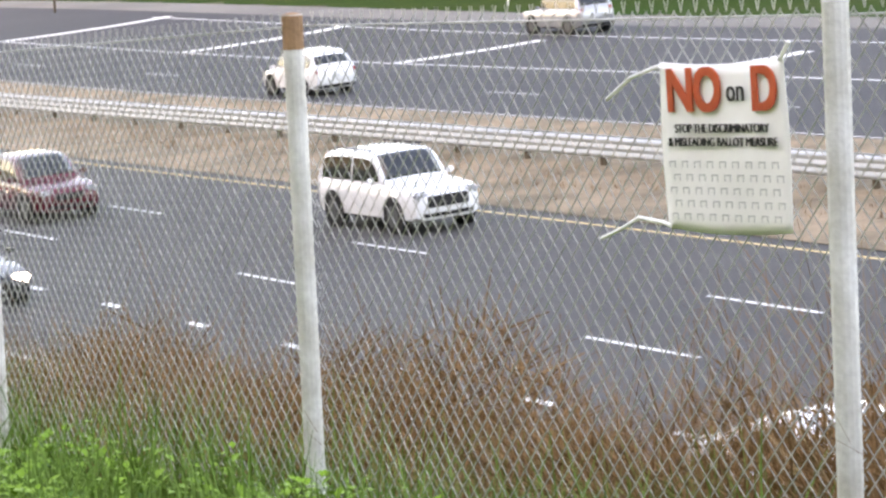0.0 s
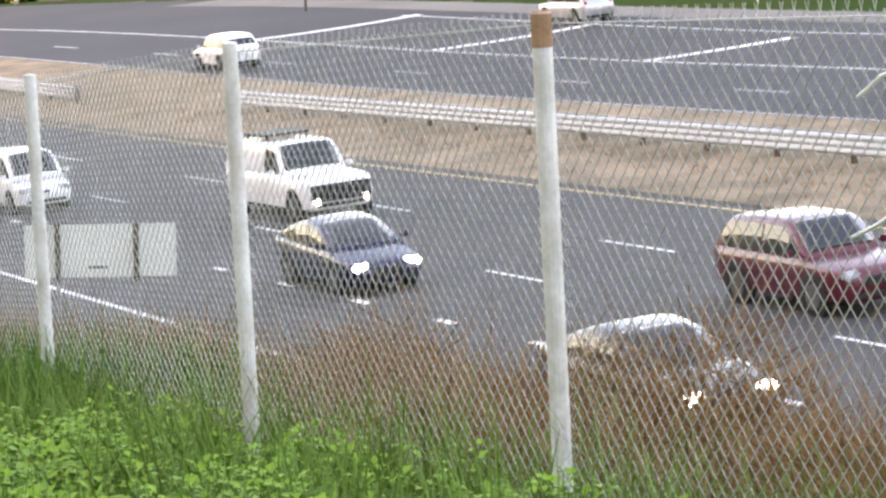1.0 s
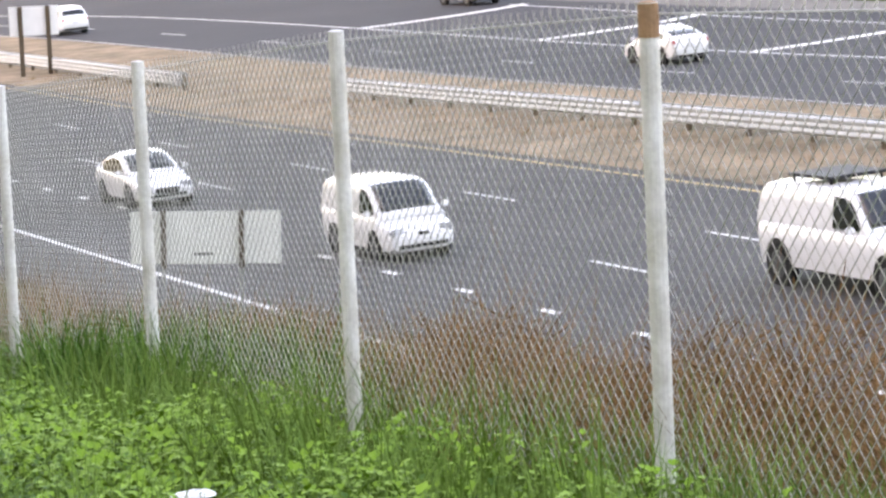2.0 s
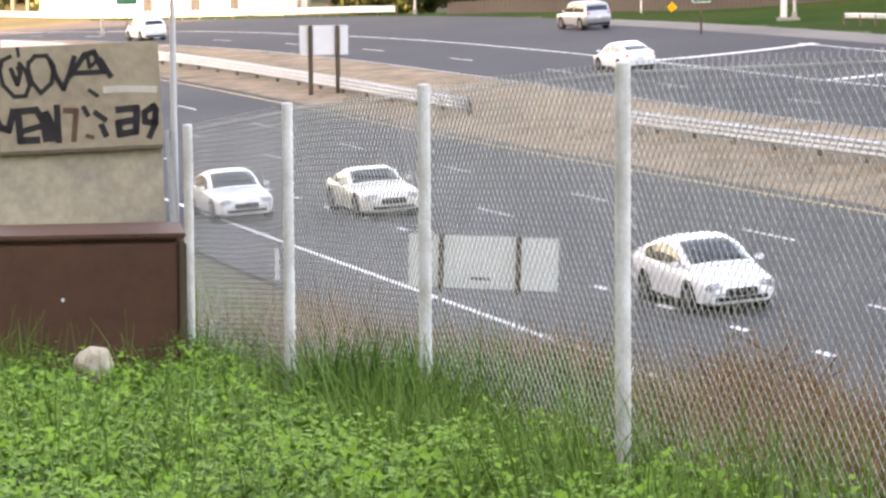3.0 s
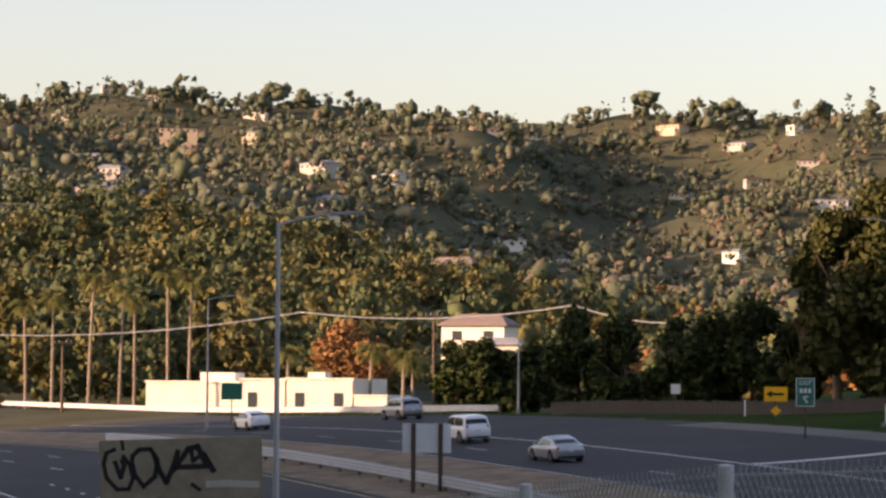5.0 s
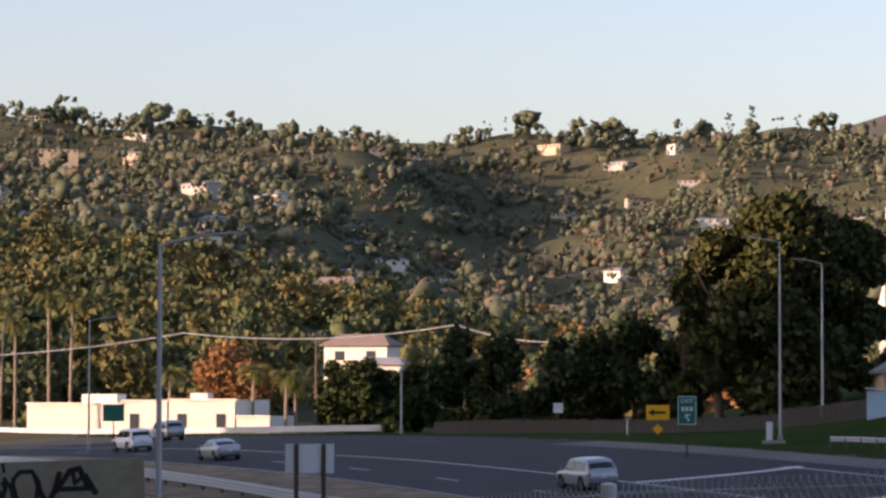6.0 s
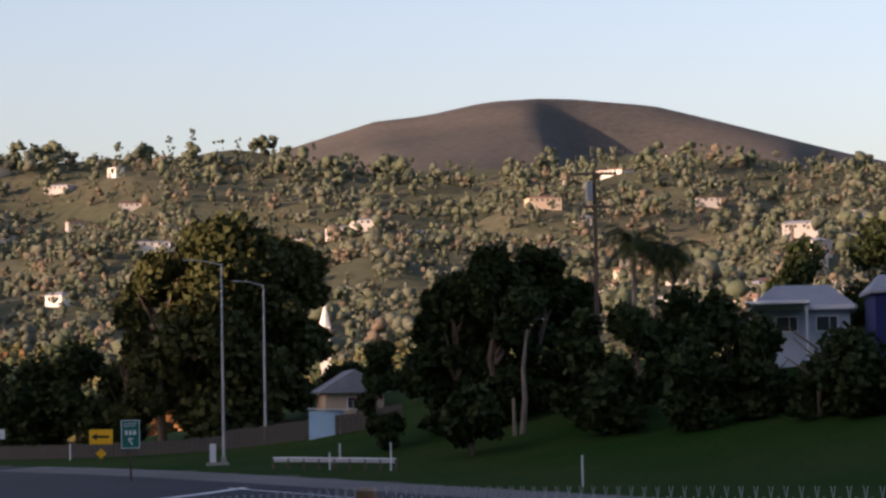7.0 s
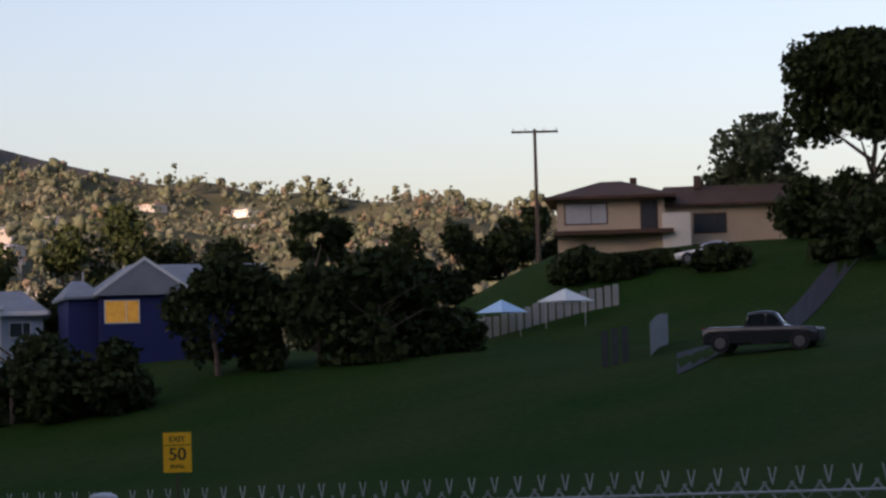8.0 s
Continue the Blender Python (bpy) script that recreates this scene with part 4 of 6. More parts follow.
def ramp_rail():
    """Short guardrail and pale cabinet beside the lamps of the ramp."""
    g = tagged(empty("guardrail"), "short pale guardrail with a turned-down end beside the ramp", "guardrail")
    pts = [on_ground(-9.9 - 0.3 * k, 182 - 1.0 * k) for k in range(9)]
    for a, b in zip(pts, pts[1:]):
        side = (b - a).cross(Vector((0, 0, 1))).normalized()
        rings = []
        for q in (a, b):
            rings.append([q + side * o + Vector((0, 0, z)) for o, z in ((0, 0.42), (0.07, 0.48), (0, 0.56), (0.07, 0.64), (0, 0.74), (-0.03, 0.74), (-0.03, 0.42))])
        part("rail", loft(nb(), rings), GALV, g)
    for q in pts:
        part("post", box(nb(), (0.15, 0.15, 1.0), (q.x, q.y, q.z + 0.18), 0.01), WOODPOST, g)
    p = on_ground(-8.72, 190)
    c = tagged(empty("utility_cabinet", frame_at(p, -8.72)), "pale grey utility cabinet at the foot of the street lamp", "cabinet")
    part("body", box(nb(), (0.42, 0.42, 1.5), (0, 0, 0.65), 0.03), S_WHITE, c)
    part("plinth", box(nb(), (1.5, 0.8, 0.3), (0.3, 0, 0.05), 0.03), CONCRETE, c)


ramp_rail()


# ---- boarded wall and brown bin beside the end of the fence ----
def graffiti_wall():
    d = 21.0
    az = 4.87
    p = on_ground(az, d)
    g = tagged(empty("graffiti_wall", frame_at(p, az, -2.0)), "weathered plywood hoarding sprayed with black graffiti beside the fence", "hoarding")
    z = [math.tan(radians(e)) * d - p.z for e in (-1.28, -3.34, -4.97)]
    w = 1.16
    bm = nb()
    box(bm, (w, 0.04, z[0] - z[1]), (0, 0, (z[0] + z[1]) / 2), 0.008)
    up = part("upper_board", bm, BOARD, g)
    bm = nb()
    box(bm, (w + 0.1, 0.04, z[1] + 0.15), (-0.06, 0.045, (z[1] - 0.15) / 2), 0.008)
    part("lower_board", bm, BOARD2, g, "pale stained lower board")
    bm = nb()
    box(bm, (w, 0.06, 0.03), (0, -0.01, z[1]), 0.004)
    part("batten", bm, WOODPOST, g)
    for x in (w / 2 + 0.035, w / 2 + 0.075):
        bm = nb()
        box(bm, (0.025, 0.05, z[0] - 0.6), (x, 0.04, (z[0] - 0.6) / 2 - 0.05), 0.004)
        part("strut", bm, STEEL, g)

    def stroke(pts, wd, material=SPRAY):
        bm = nb()
        for (x0, y0), (x1, y1) in zip(pts, pts[1:]):
            a = Vector((x0, -0.024, y0))
            b = Vector((x1, -0.024, y1))
            n = (b - a).normalized().cross(Vector((0, 1, 0))) * wd / 2
            e = (b - a).normalized() * wd * 0.35
            bm.faces.new([bm.verts.new(v) for v in (a - n - e, b - n + e, b + n + e, a + n - e)])
        part("sprayed_line", bm, material, up)

    zb = z[1]

    def P(*q):
        """Points in millimetres from the board's lower right corner, leftwards and up."""
        return [(w / 2 - x / 1000, zb + y / 1000) for x, y in q]

    # large script above
    stroke(P((1050, 690), (1110, 665), (1130, 590), (1112, 490), (1038, 405), (957, 405), (923, 480), (943, 573), (990, 640)), 0.030)
    stroke(P((1050, 600), (1010, 490), (985, 570), (1000, 610)), 0.034)
    stroke(P((997, 745), (990, 690)), 0.024)
    stroke(P((923, 640), (876, 685), (795, 685), (748, 610), (768, 490), (849, 420), (910, 505), (930, 600), (923, 640)), 0.032)
    stroke(P((768, 640), (735, 530), (687, 445), (633, 560), (600, 665)), 0.038)
    stroke(P((633, 535), (525, 680), (458, 695), (418, 600), (404, 565)), 0.040)
    stroke(P((606, 552), (391, 552)), 0.036)
    stroke(P((505, 670), (495, 590), (430, 640)), 0.030)
    stroke(P((418, 640), (350, 520)), 0.042)
    stroke(P((505, 425), (451, 384)), 0.028)
    stroke(P((391, 424), (270, 424), (40, 410)), 0.050, SPRAY2)
    # block letters below
    stroke(P((1210, 80), (1205, 303)), 0.045)
    stroke(P((1205, 303), (1145, 190), (1090, 168), (1050, 303)), 0.050)
    stroke(P((1037, 296), (889, 303), (849, 235), (828, 88)), 0.050)
    stroke(P((1017, 276), (1010, 88), (889, 88)), 0.052)
    stroke(P((997, 155), (876, 182)), 0.044)
    stroke(P((822, 276), (781, 88)), 0.046)
    stroke(P((808, 263), (748, 115)), 0.040)
    stroke(P((741, 317), (741, 74)), 0.048)
    stroke(P((687, 290), (606, 283), (633, 74)), 0.040, SPRAY3)
    stroke(P((552, 303), (525, 249)), 0.036)
    stroke(P((471, 263), (404, 209)), 0.040)
    stroke(P((431, 168), (404, 101)), 0.044)
    stroke(P((539, 101), (498, 88)), 0.030, SPRAY3)
    stroke(P((310, 276), (175, 283), (189, 115), (303, 101), (310, 182), (216, 196)), 0.050)
    stroke(P((54, 290), (121, 249), (121, 182), (54, 168), (40, 263), (54, 290)), 0.046)
    stroke(P((40, 250), (47, 168), (94, 74)), 0.042)


graffiti_wall()


def brown_bin():
    d = 19.2
    az = 5.45
    p = on_ground(az, d)
    g = tagged(empty("metal_bin", frame_at(p, az)), "large rust-brown metal bin with flat sides in the grass", "bin")
    zt = math.tan(radians(-5.02)) * d - p.z
    bm = nb()
    box(bm, (1.62, 0.9, zt + 0.25), (0.0, 0.45, (zt - 0.25) / 2), 0.06)
    part("body", bm, BROWN, g)
    bm = nb()
    box(bm, (1.63, 0.92, 0.035), (0.0, 0.45, zt - 0.01), 0.012)
    part("lip", bm, BROWN, g)
    bm = nb()
    box(bm, (0.05, 0.06, zt), (0.79, -0.005, zt / 2 - 0.05), 0.012)
    part("corner_post", bm, DARKSTEEL, g)
    bm = nb()
    cyl(bm, (0.0, -0.012, zt * 0.58), (0.0, 0.01, zt * 0.58), 0.012, n=8)
    part("bolt", bm, S_WHITE, g, "small shiny bolt head")


brown_bin()


def litter():
    p = aim(-2.3, 0, 10.3)
    p.z = gz(p.x, p.y) + 0.24
    bm = nb()
    bmesh.ops.create_icosphere(bm, subdivisions=2, radius=0.07)
    for v in bm.verts:
        n = noise.noise(v.co * 30)
        v.co = Vector((v.co.x * 1.2, v.co.y * 0.7, v.co.z * 0.35)) * (1 + 0.35 * n)
    ob = tagged(part("paper_litter", bm, S_WHITE), "crumpled white paper lying in the weeds", "litter")
    ob.location = p
    q = aim(4.85, 0, 18.0)
    bm = nb()
    bmesh.ops.create_icosphere(bm, subdivisions=3, radius=0.13)
    for v in bm.verts:
        v.co *= 1 + 0.2 * noise.noise(v.co * 12)
    ob = tagged(part("rock", bm, BOARD2), "tan rock in the grass before the bin", "rock")
    ob.location = (q.x, q.y, gz(q.x, q.y) + 0.22)


litter()


# ---- buildings ----
STUCCO_W = mat("white_stucco", (0.74, 0.70, 0.62), 0.9, var=0.12, scale=0.5, fine=8)
STUCCO_B = mat("beige_stucco", (0.52, 0.42, 0.31), 0.9, var=0.12, scale=0.5, fine=8)
SIDING = mat("blue_siding", (0.022, 0.030, 0.12), 0.8, var=0.15, scale=0.6, fine=9)
PALEBLUE = mat("pale_blue_siding", (0.42, 0.50, 0.60), 0.8, var=0.15, scale=0.6, fine=9)
SHINGLE = mat("brown_shingles", (0.11, 0.065, 0.045), 0.9, var=0.25, scale=0.8, fine=7, bump=0.5)
SHINGLE_G = mat("grey_shingles", (0.26, 0.28, 0.31), 0.85, var=0.2, scale=0.8, fine=7, bump=0.4)
TILE = mat("clay_roof", (0.26, 0.165, 0.115), 0.9, var=0.2, scale=0.8, fine=5, bump=0.5)
SHINGLE_P = mat("pinkish_shingles", (0.24, 0.19, 0.17), 0.9, var=0.2, scale=0.8, fine=5, bump=0.5)
PANE = mat("window_pane", (0.05, 0.06, 0.07), 0.08, var=0.05, bump=0)
# pale grey base colour stands in for sky reflected in the glass
PANE_SKY = mat("sky_tinted_pane", (0.45, 0.47, 0.50), 0.15, var=0.1, bump=0)
PANE_LIT = mat("lit_pane", (0.6, 0.35, 0.06), 0.4, var=0.35, scale=1.2, fine=6, bump=0, emit=(1.0, 0.48, 0.05, 0.13))
TARP = mat("pale_tarp", (0.45, 0.70, 0.90), 0.6, var=0.1, scale=1, fine=8)
REDCLOTH = mat("red_cloth", (0.45, 0.03, 0.05), 0.8, var=0.15, scale=1, fine=8)
FENCEWOOD = mat("grey_fence_boards", (0.075, 0.072, 0.068), 0.9, var=0.3, scale=1.2, fine=14)


FENCEPALE = mat("pale_fence_boards", (0.30, 0.30, 0.30), 0.9, var=0.3, scale=1.2, fine=14)


def window(g, x, y, z, w, h, pane=PANE, frame_m=None):
    """A framed window on a front wall whose outside is at y, facing -y."""
    fr = part("window", box(nb(), (w + 0.16, 0.08, h + 0.16), (x, y - 0.02, z), 0.01), frame_m or S_WHITE, g)
    part("pane", box(nb(), (w, 0.03, h), (x, y - 0.06, z)), pane, fr)
    part("glazing_bar", box(nb(), (0.05, 0.03, h), (x + w * 0.12, y - 0.08, z)), frame_m or S_WHITE, fr)


def gable_roof(w, l, z, rise, over=0.4, hip=0.0):
    """A ridged roof over a plan w by l (ridge along y if hip is None, else along x), as a closed solid."""
    a, b, t = w / 2 + over, l / 2 + over, 0.16
    bm = nb()
    if hip is None:
        lo = [(-a, -b, z), (a, -b, z), (a, b, z), (-a, b, z)]
        r0, r1 = (0, -b, z + rise), (0, b, z + rise)
        v = [bm.verts.new(q) for q in lo] + [bm.verts.new(r0), bm.verts.new(r1)]
        u = [bm.verts.new((q[0], q[1], q[2] - t)) for q in lo]
        for f in ((0, 4, 5, 3), (1, 2, 5, 4), (0, 1, 4), (2, 3, 5)):
            bm.faces.new([v[i] for i in f])
    else:
        lo = [(-a, -b, z), (a, -b, z), (a, b, z), (-a, b, z)]
        v = [bm.verts.new(q) for q in lo] + [bm.verts.new((-a + hip, 0, z + rise)), bm.verts.new((a - hip, 0, z + rise))]
        u = [bm.verts.new((q[0], q[1], q[2] - t)) for q in lo]
        for f in ((0, 1, 5, 4), (2, 3, 4, 5), (1, 2, 5), (3, 0, 4)):
            bm.faces.new([v[i] for i in f])
    for i in range(4):
        j = (i + 1) % 4
        bm.faces.new((v[i], v[j], u[j], u[i]))
    bm.faces.new(u)
    bmesh.ops.recalc_face_normals(bm, faces=bm.faces)
    return bm


def blue_house():
    d = 186
    p = on_ground(-23.2, d)
    g = tagged(empty("house", frame_at(p, -23.2 + 8)), "dark blue clapboard house with grey gable roof and a lit window", "house")
    e = math.tan(radians(2.28)) * d - p.z
    pk = math.tan(radians(2.92)) * d - p.z
    part("wall", box(nb(), (5.6, 9, e + 0.5), (0, 4.5, (e - 0.5) / 2)), SIDING, g)
    bm = nb()
    loft(bm, [[Vector((-2.8, y, e)), Vector((2.8, y, e)), Vector((0, y, pk - 0.15))] for y in (0.0, 9.0)])
    part("gable", bm, SIDING, g)
    r = part("roof", gable_roof(5.6, 9, e + 0.05, pk - e, 0.35, None), SHINGLE_G, g)
    r.location = (0, 4.5, 0)
    for sgn in (-1, 1):
        bm = nb()
        q0, q1 = Vector((sgn * 3.2, -0.42, e - 0.12)), Vector((0, -0.42, pk + 0.02))
        n = Vector((0, 0, 0.22))
        loft(bm, [[q0, q0 + Vector((0, 0.07, 0)), q0 + n + Vector((0, 0.07, 0)), q0 + n], [q1, q1 + Vector((0, 0.07, 0)), q1 + n + Vector((0, 0.07, 0)), q1 + n]])
        part("bargeboard", bm, S_WHITE, g)
    window(g, -1.45, 0, e - 1.15, 2.1, 1.35, PANE_LIT)
    window(g, 2.05, 0, e - 0.9, 1.1, 1.1)
    part("side_wing", box(nb(), (1.9, 6, e + 0.3), (-3.75, 4.2, (e - 0.6) / 2)), SIDING, g)
    r = part("wing_roof", gable_roof(2.2, 6.5, e - 0.1, 1.15, 0.2, 0.9), SHINGLE_G, g)
    r.location = (-3.7, 4.4, 0)
    part("main_wall", box(nb(), (6.2, 6.4, e + 0.3), (5.6, 6.0, (e - 0.6) / 2)), SIDING, g)
    bm = nb()
    loft(bm, [[Vector((x, 2.2, e)), Vector((x, 6.0, pk + 0.02)), Vector((x, 9.8, e)), Vector((x, 9.8, e - 0.15)), Vector((x, 2.2, e - 0.15))] for x in (0.3, 9.0)])
    part("main_roof", bm, SHINGLE_G, g)
    part("vent_pipe", cyl(nb(), (-3.4, 4, e), (-3.4, 4, e + 1.6), 0.07, n=8), STEEL, g)


def white_house():
    d = 192
    p = on_ground(-20.3, d)
    g = tagged(empty("house", frame_at(p, -20.3)), "pale blue-white low house with grey-white roof", "house")
    e = math.tan(radians(1.95)) * d - p.z
    part("wall", box(nb(), (6.2, 8, e + 0.5), (0, 4, (e - 0.5) / 2)), PALEBLUE, g)
    r = part("roof", gable_roof(6.2, 8, e, 1.6, 0.5, 1.8), SHINGLE_G, g)
    r.location = (0, 4, 0)
    part("carport_roof", box(nb(), (4.2, 3, 0.18), (-1.6, -1.5, e + 0.25), 0.02), S_WHITE, g)
    part("fascia", box(nb(), (6.8, 0.08, 0.3), (0, -0.5, e - 0.05), 0.01), S_WHITE, g)
    for x in (-3.4, 0.3):
        part("carport_post", box(nb(), (0.12, 0.12, e + 0.4), (x, -2.8, (e - 0.1) / 2)), S_WHITE, g)
    window(g, 1.6, 0, e - 1.1, 1.3, 0.9)
    window(g, -1.0, 0, e - 1.1, 1.3, 0.9)


def big_house():
    d = 206
    p = on_ground(-33.4, d)
    g = tagged(empty("house", frame_at(p, -33.4)), "beige two-storey house with brown hip roof on the hill", "house")
    e = math.tan(radians(3.92)) * d - p.z
    pk = math.tan(radians(4.27)) * d - p.z
    part("wall", box(nb(), (7.6, 9, e + 1.5), (-3.6, 4.5, (e - 1.5) / 2)), STUCCO_B, g)
    r = part("roof", gable_roof(7.6, 9, e, pk - e + 0.15, 0.85, 3.9), SHINGLE, g)
    r.location = (-3.6, 4.5, 0)
    part("wing_wall", box(nb(), (9.0, 8, e + 1.0), (4.7, 5.5, (e - 1.2 - 1.0) / 2)), STUCCO_B, g)
    r = part("wing_roof", gable_roof(9.6, 8, e - 0.6, 1.55, 0.6, 1.0), SHINGLE, g)
    r.location = (4.6, 5.5, 0)
    part("fascia", box(nb(), (9.2, 0.1, 0.22), (-3.6, -0.86, e - 0.05), 0.01), SHINGLE, g)
    part("balcony", box(nb(), (8.4, 1.3, 0.3), (-3.4, -0.6, e - 2.55), 0.02), SHINGLE, g, "dark timber balcony edge")
    window(g, -5.35, 0, e - 1.15, 2.9, 1.4, PANE_SKY, SHINGLE)
    window(g, -0.9, 0, e - 1.4, 1.1, 2.0, PANE, SHINGLE)
    window(g, 3.4, 1.5, e - 2.0, 2.2, 1.3, PANE, SHINGLE)
    part("porch_wall", box(nb(), (2.0, 1.0, 2.6), (1.0, -0.2, e - 2.6), 0.02), STUCCO_W, g)
    for x in (-2.0, 2.6):
        part("chimney", box(nb(), (0.5, 0.5, 0.9), (x, 4.5, pk - 0.1), 0.02), SHINGLE, g)


def gabled_cottage():
    d = 218
    p = on_ground(-11.35, d)
    g = tagged(empty("house", frame_at(p, -11.35 + 6)), "tan cottage with low gable roof among dark trees", "house")
    e = math.tan(radians(0.48)) * d - p.z
    pk = math.tan(radians(0.90)) * d - p.z
    part("wall", box(nb(), (4.4, 7, e + 0.5), (0.6, 3.5, (e - 0.5) / 2)), STUCCO_B, g)
    bm = nb()
    loft(bm, [[Vector((-1.6, y, e)), Vector((2.8, y, e)), Vector((0.6, y, pk - 0.15))] for y in (0.0, 7.0)])
    part("gable", bm, STUCCO_B, g)
    r = part("roof", gable_roof(4.4, 7, e, pk - e, 0.45, None), SHINGLE_G, g)
    r.location = (0.6, 3.5, 0)
    window(g, 0.6, 0, e - 0.9, 1.0, 0.8)
    q = on_ground(-10.95, 207)
    s = tagged(empty("shed", frame_at(q, -10.95)), "small shed wrapped in pale blue tarp", "shed")
    z0, z1 = math.tan(radians(-0.35)) * 207 - q.z, math.tan(radians(0.10)) * 207 - q.z
    part("wall", box(nb(), (2.5, 2.2, z1 + 0.3), (0, 1.1, (z1 - 0.3) / 2), 0.05), TARP, s)
    part("roof", box(nb(), (3.0, 2.6, 0.1), (0.15, 1.1, z1 + 0.08), 0.02, Matrix.Rotation(radians(3), 4, "Y")), S_WHITE, s)
    q = on_ground(-11.75, 209)
    s = tagged(empty("awning", frame_at(q, -11.75)), "red cloth awning on poles beside the shed", "awning")
    z1 = math.tan(radians(0.45)) * 209 - q.z
    bm = nb()
    loft(bm, [[Vector((x, y, z1 - 0.5 * abs(x) ** 1.3 - 0.06)) for y in (0, 2)] + [Vector((x, y, z1 - 0.5 * abs(x) ** 1.3)) for y in (2, 0)] for x in (-1.1, -0.5, 0, 0.5, 1.1)])
    part("canopy", bm, REDCLOTH, s)
    for x in (-1.0, 1.0):
        part("pole", cyl(nb(), (x, 0.1, -0.2), (x, 0.1, z1 - 0.5), 0.03, n=8), STEEL, s)


def long_white_building():
    """Low commercial buildings beyond the freeway, in full sun."""
    d = 322
    p = on_ground(3.6, d)
    g = tagged(empty("commercial_building", frame_at(p, 3.6 - 20)), "long low white commercial building in warm sunlight", "building")
    k = radians(1) * d
    for x0, x1, el, dep in ((-13.2, -2.0, -0.18, 12), (-2.0, 3.4, -0.12, 14), (3.4, 11.2, -0.10, 12), (11.2, 15.0, -0.42, 10)):
        h = math.tan(radians(el)) * d - p.z
        part("wall", box(nb(), (x1 - x0, dep, h + 0.6), ((x0 + x1) / 2, dep / 2, (h - 0.6) / 2), 0.03), STUCCO_W, g)
        part("parapet", box(nb(), (x1 - x0 + 0.2, 0.3, 0.25), ((x0 + x1) / 2, -0.02, h - 0.02), 0.02), STUCCO_W, g)
    part("roof_unit", box(nb(), (4.2, 3, 1.1), (-6.0, 5, math.tan(radians(-0.18)) * d - p.z + 0.5), 0.03), STUCCO_W, g)
    part("roof_unit", box(nb(), (2.0, 2, 0.7), (5.5, 5, math.tan(radians(-0.10)) * d - p.z + 0.35), 0.03), STUCCO_W, g)
    for x in (-0.6, 4.9, 9.4):
        part("door", box(nb(), (1.0, 0.1, 2.1), (x, -0.04, 1.05), 0.01), PANE, g)
    for x in (3.2, 11.0):
        part("downpipe", cyl(nb(), (x, -0.06, 0), (x, -0.06, 3.5), 0.06, n=8), STEEL, g)


blue_house()
white_house()
big_house()
gabled_cottage()
long_white_building()


def hill_house(az, r, w, h, wall_m, roof_m, label, yaw=0.0, rise=1.6, lift=0.0, eave=None):
    p = on_ground(az, r)
    if eave is None:
        p.z += lift
    else:
        # on the slope where its eaves stand at that elevation; w is then its width in hundredths of a degree
        for k in range(370, 2060, 6):
            p = on_ground(az, k)
            if p.z + h >= math.tan(radians(eave)) * k:
                r = k
                break
        w = radians(w / 100) * r
    g = tagged(empty("hillside_house", frame_at(p, az + yaw)), label, "house", "houses on the hill")
    part("wall", box(nb(), (w, w * 0.6, h + 4), (0, 0, (h - 4) / 2)), wall_m, g)
    part("roof", gable_roof(w, w * 0.6, h, rise, 0.5, w * 0.22), roof_m, g)
    n = max(2, int(w / 3.2))
    for i in range(n):
        part("window", box(nb(), (1.3, 0.1, 1.2), (-w / 2 + (i + 0.5) * w / n, -w * 0.3 - 0.02, h - 1.4)), PANE, g)


# the pale house above the valley and its neighbours
hill_house(-0.25, 470, 118, 8.0, STUCCO_W, SHINGLE_P, "tall pale house with pinkish roof above the sunlit trees", -28, 4.2, eave=1.98)
hill_house(-0.75, 374, 8.5, 9.0, STUCCO_W, SHINGLE_P, "white house with faded clay roof below the tall house", -20, 1.4, 1.6)
hill_house(-1.15, 366, 5.6, 7.4, STUCCO_W, SHINGLE_G, "low white house at the valley edge", -15, 0.8, 1.0)
hill_house(8.3, 640, 150, 7.0, STUCCO_B, SHINGLE_G, "long tan flat-roofed house on the near hill", 0, 0.5, eave=3.2)
hill_house(5.2, 980, 75, 10.0, STUCCO_B, SHINGLE, "brown block house on the wooded hill", 0, 0.6, eave=4.75)
rng_h = random.Random(11)
STUCCO_G = mat("grey_stucco", (0.42, 0.40, 0.37), 0.9, var=0.12, scale=0.5, fine=8)
WALLS, ROOFS = (STUCCO_W, STUCCO_G, STUCCO_G, STUCCO_B), (TILE, SHINGLE_G, SHINGLE, SHINGLE_G)
for i in range(140):
    az = rng_h.uniform(-29, 10)
    r = rng_h.uniform(900, 2090)
    hill_house(az, r, rng_h.uniform(9, 21) * (r / 1700) ** 0.6, rng_h.uniform(2.4, 3.6), rng_h.choice(WALLS), rng_h.choice(ROOFS), "pale house scattered among the hillside trees", rng_h.uniform(-60, 25), rng_h.uniform(0.8, 1.8), 1.5)
for i in range(26):
    az = rng_h.uniform(-20, -4)
    r = rng_h.uniform(430, 850)
    hill_house(az, r, rng_h.uniform(5, 9), rng_h.uniform(2.6, 3.5), rng_h.choice(WALLS), rng_h.choice(ROOFS), "small sunlit house in the valley trees", rng_h.uniform(-60, 25), 1.2, 0.8)
for i in range(12):
    hill_house(-21 + rng_h.uniform(0, 9), 2150 + rng_h.uniform(0, 350), rng_h.uniform(9, 16), 4, STUCCO_W, TILE, "white house at the mountain foot", rng_h.uniform(-40, 40), 2, 1)


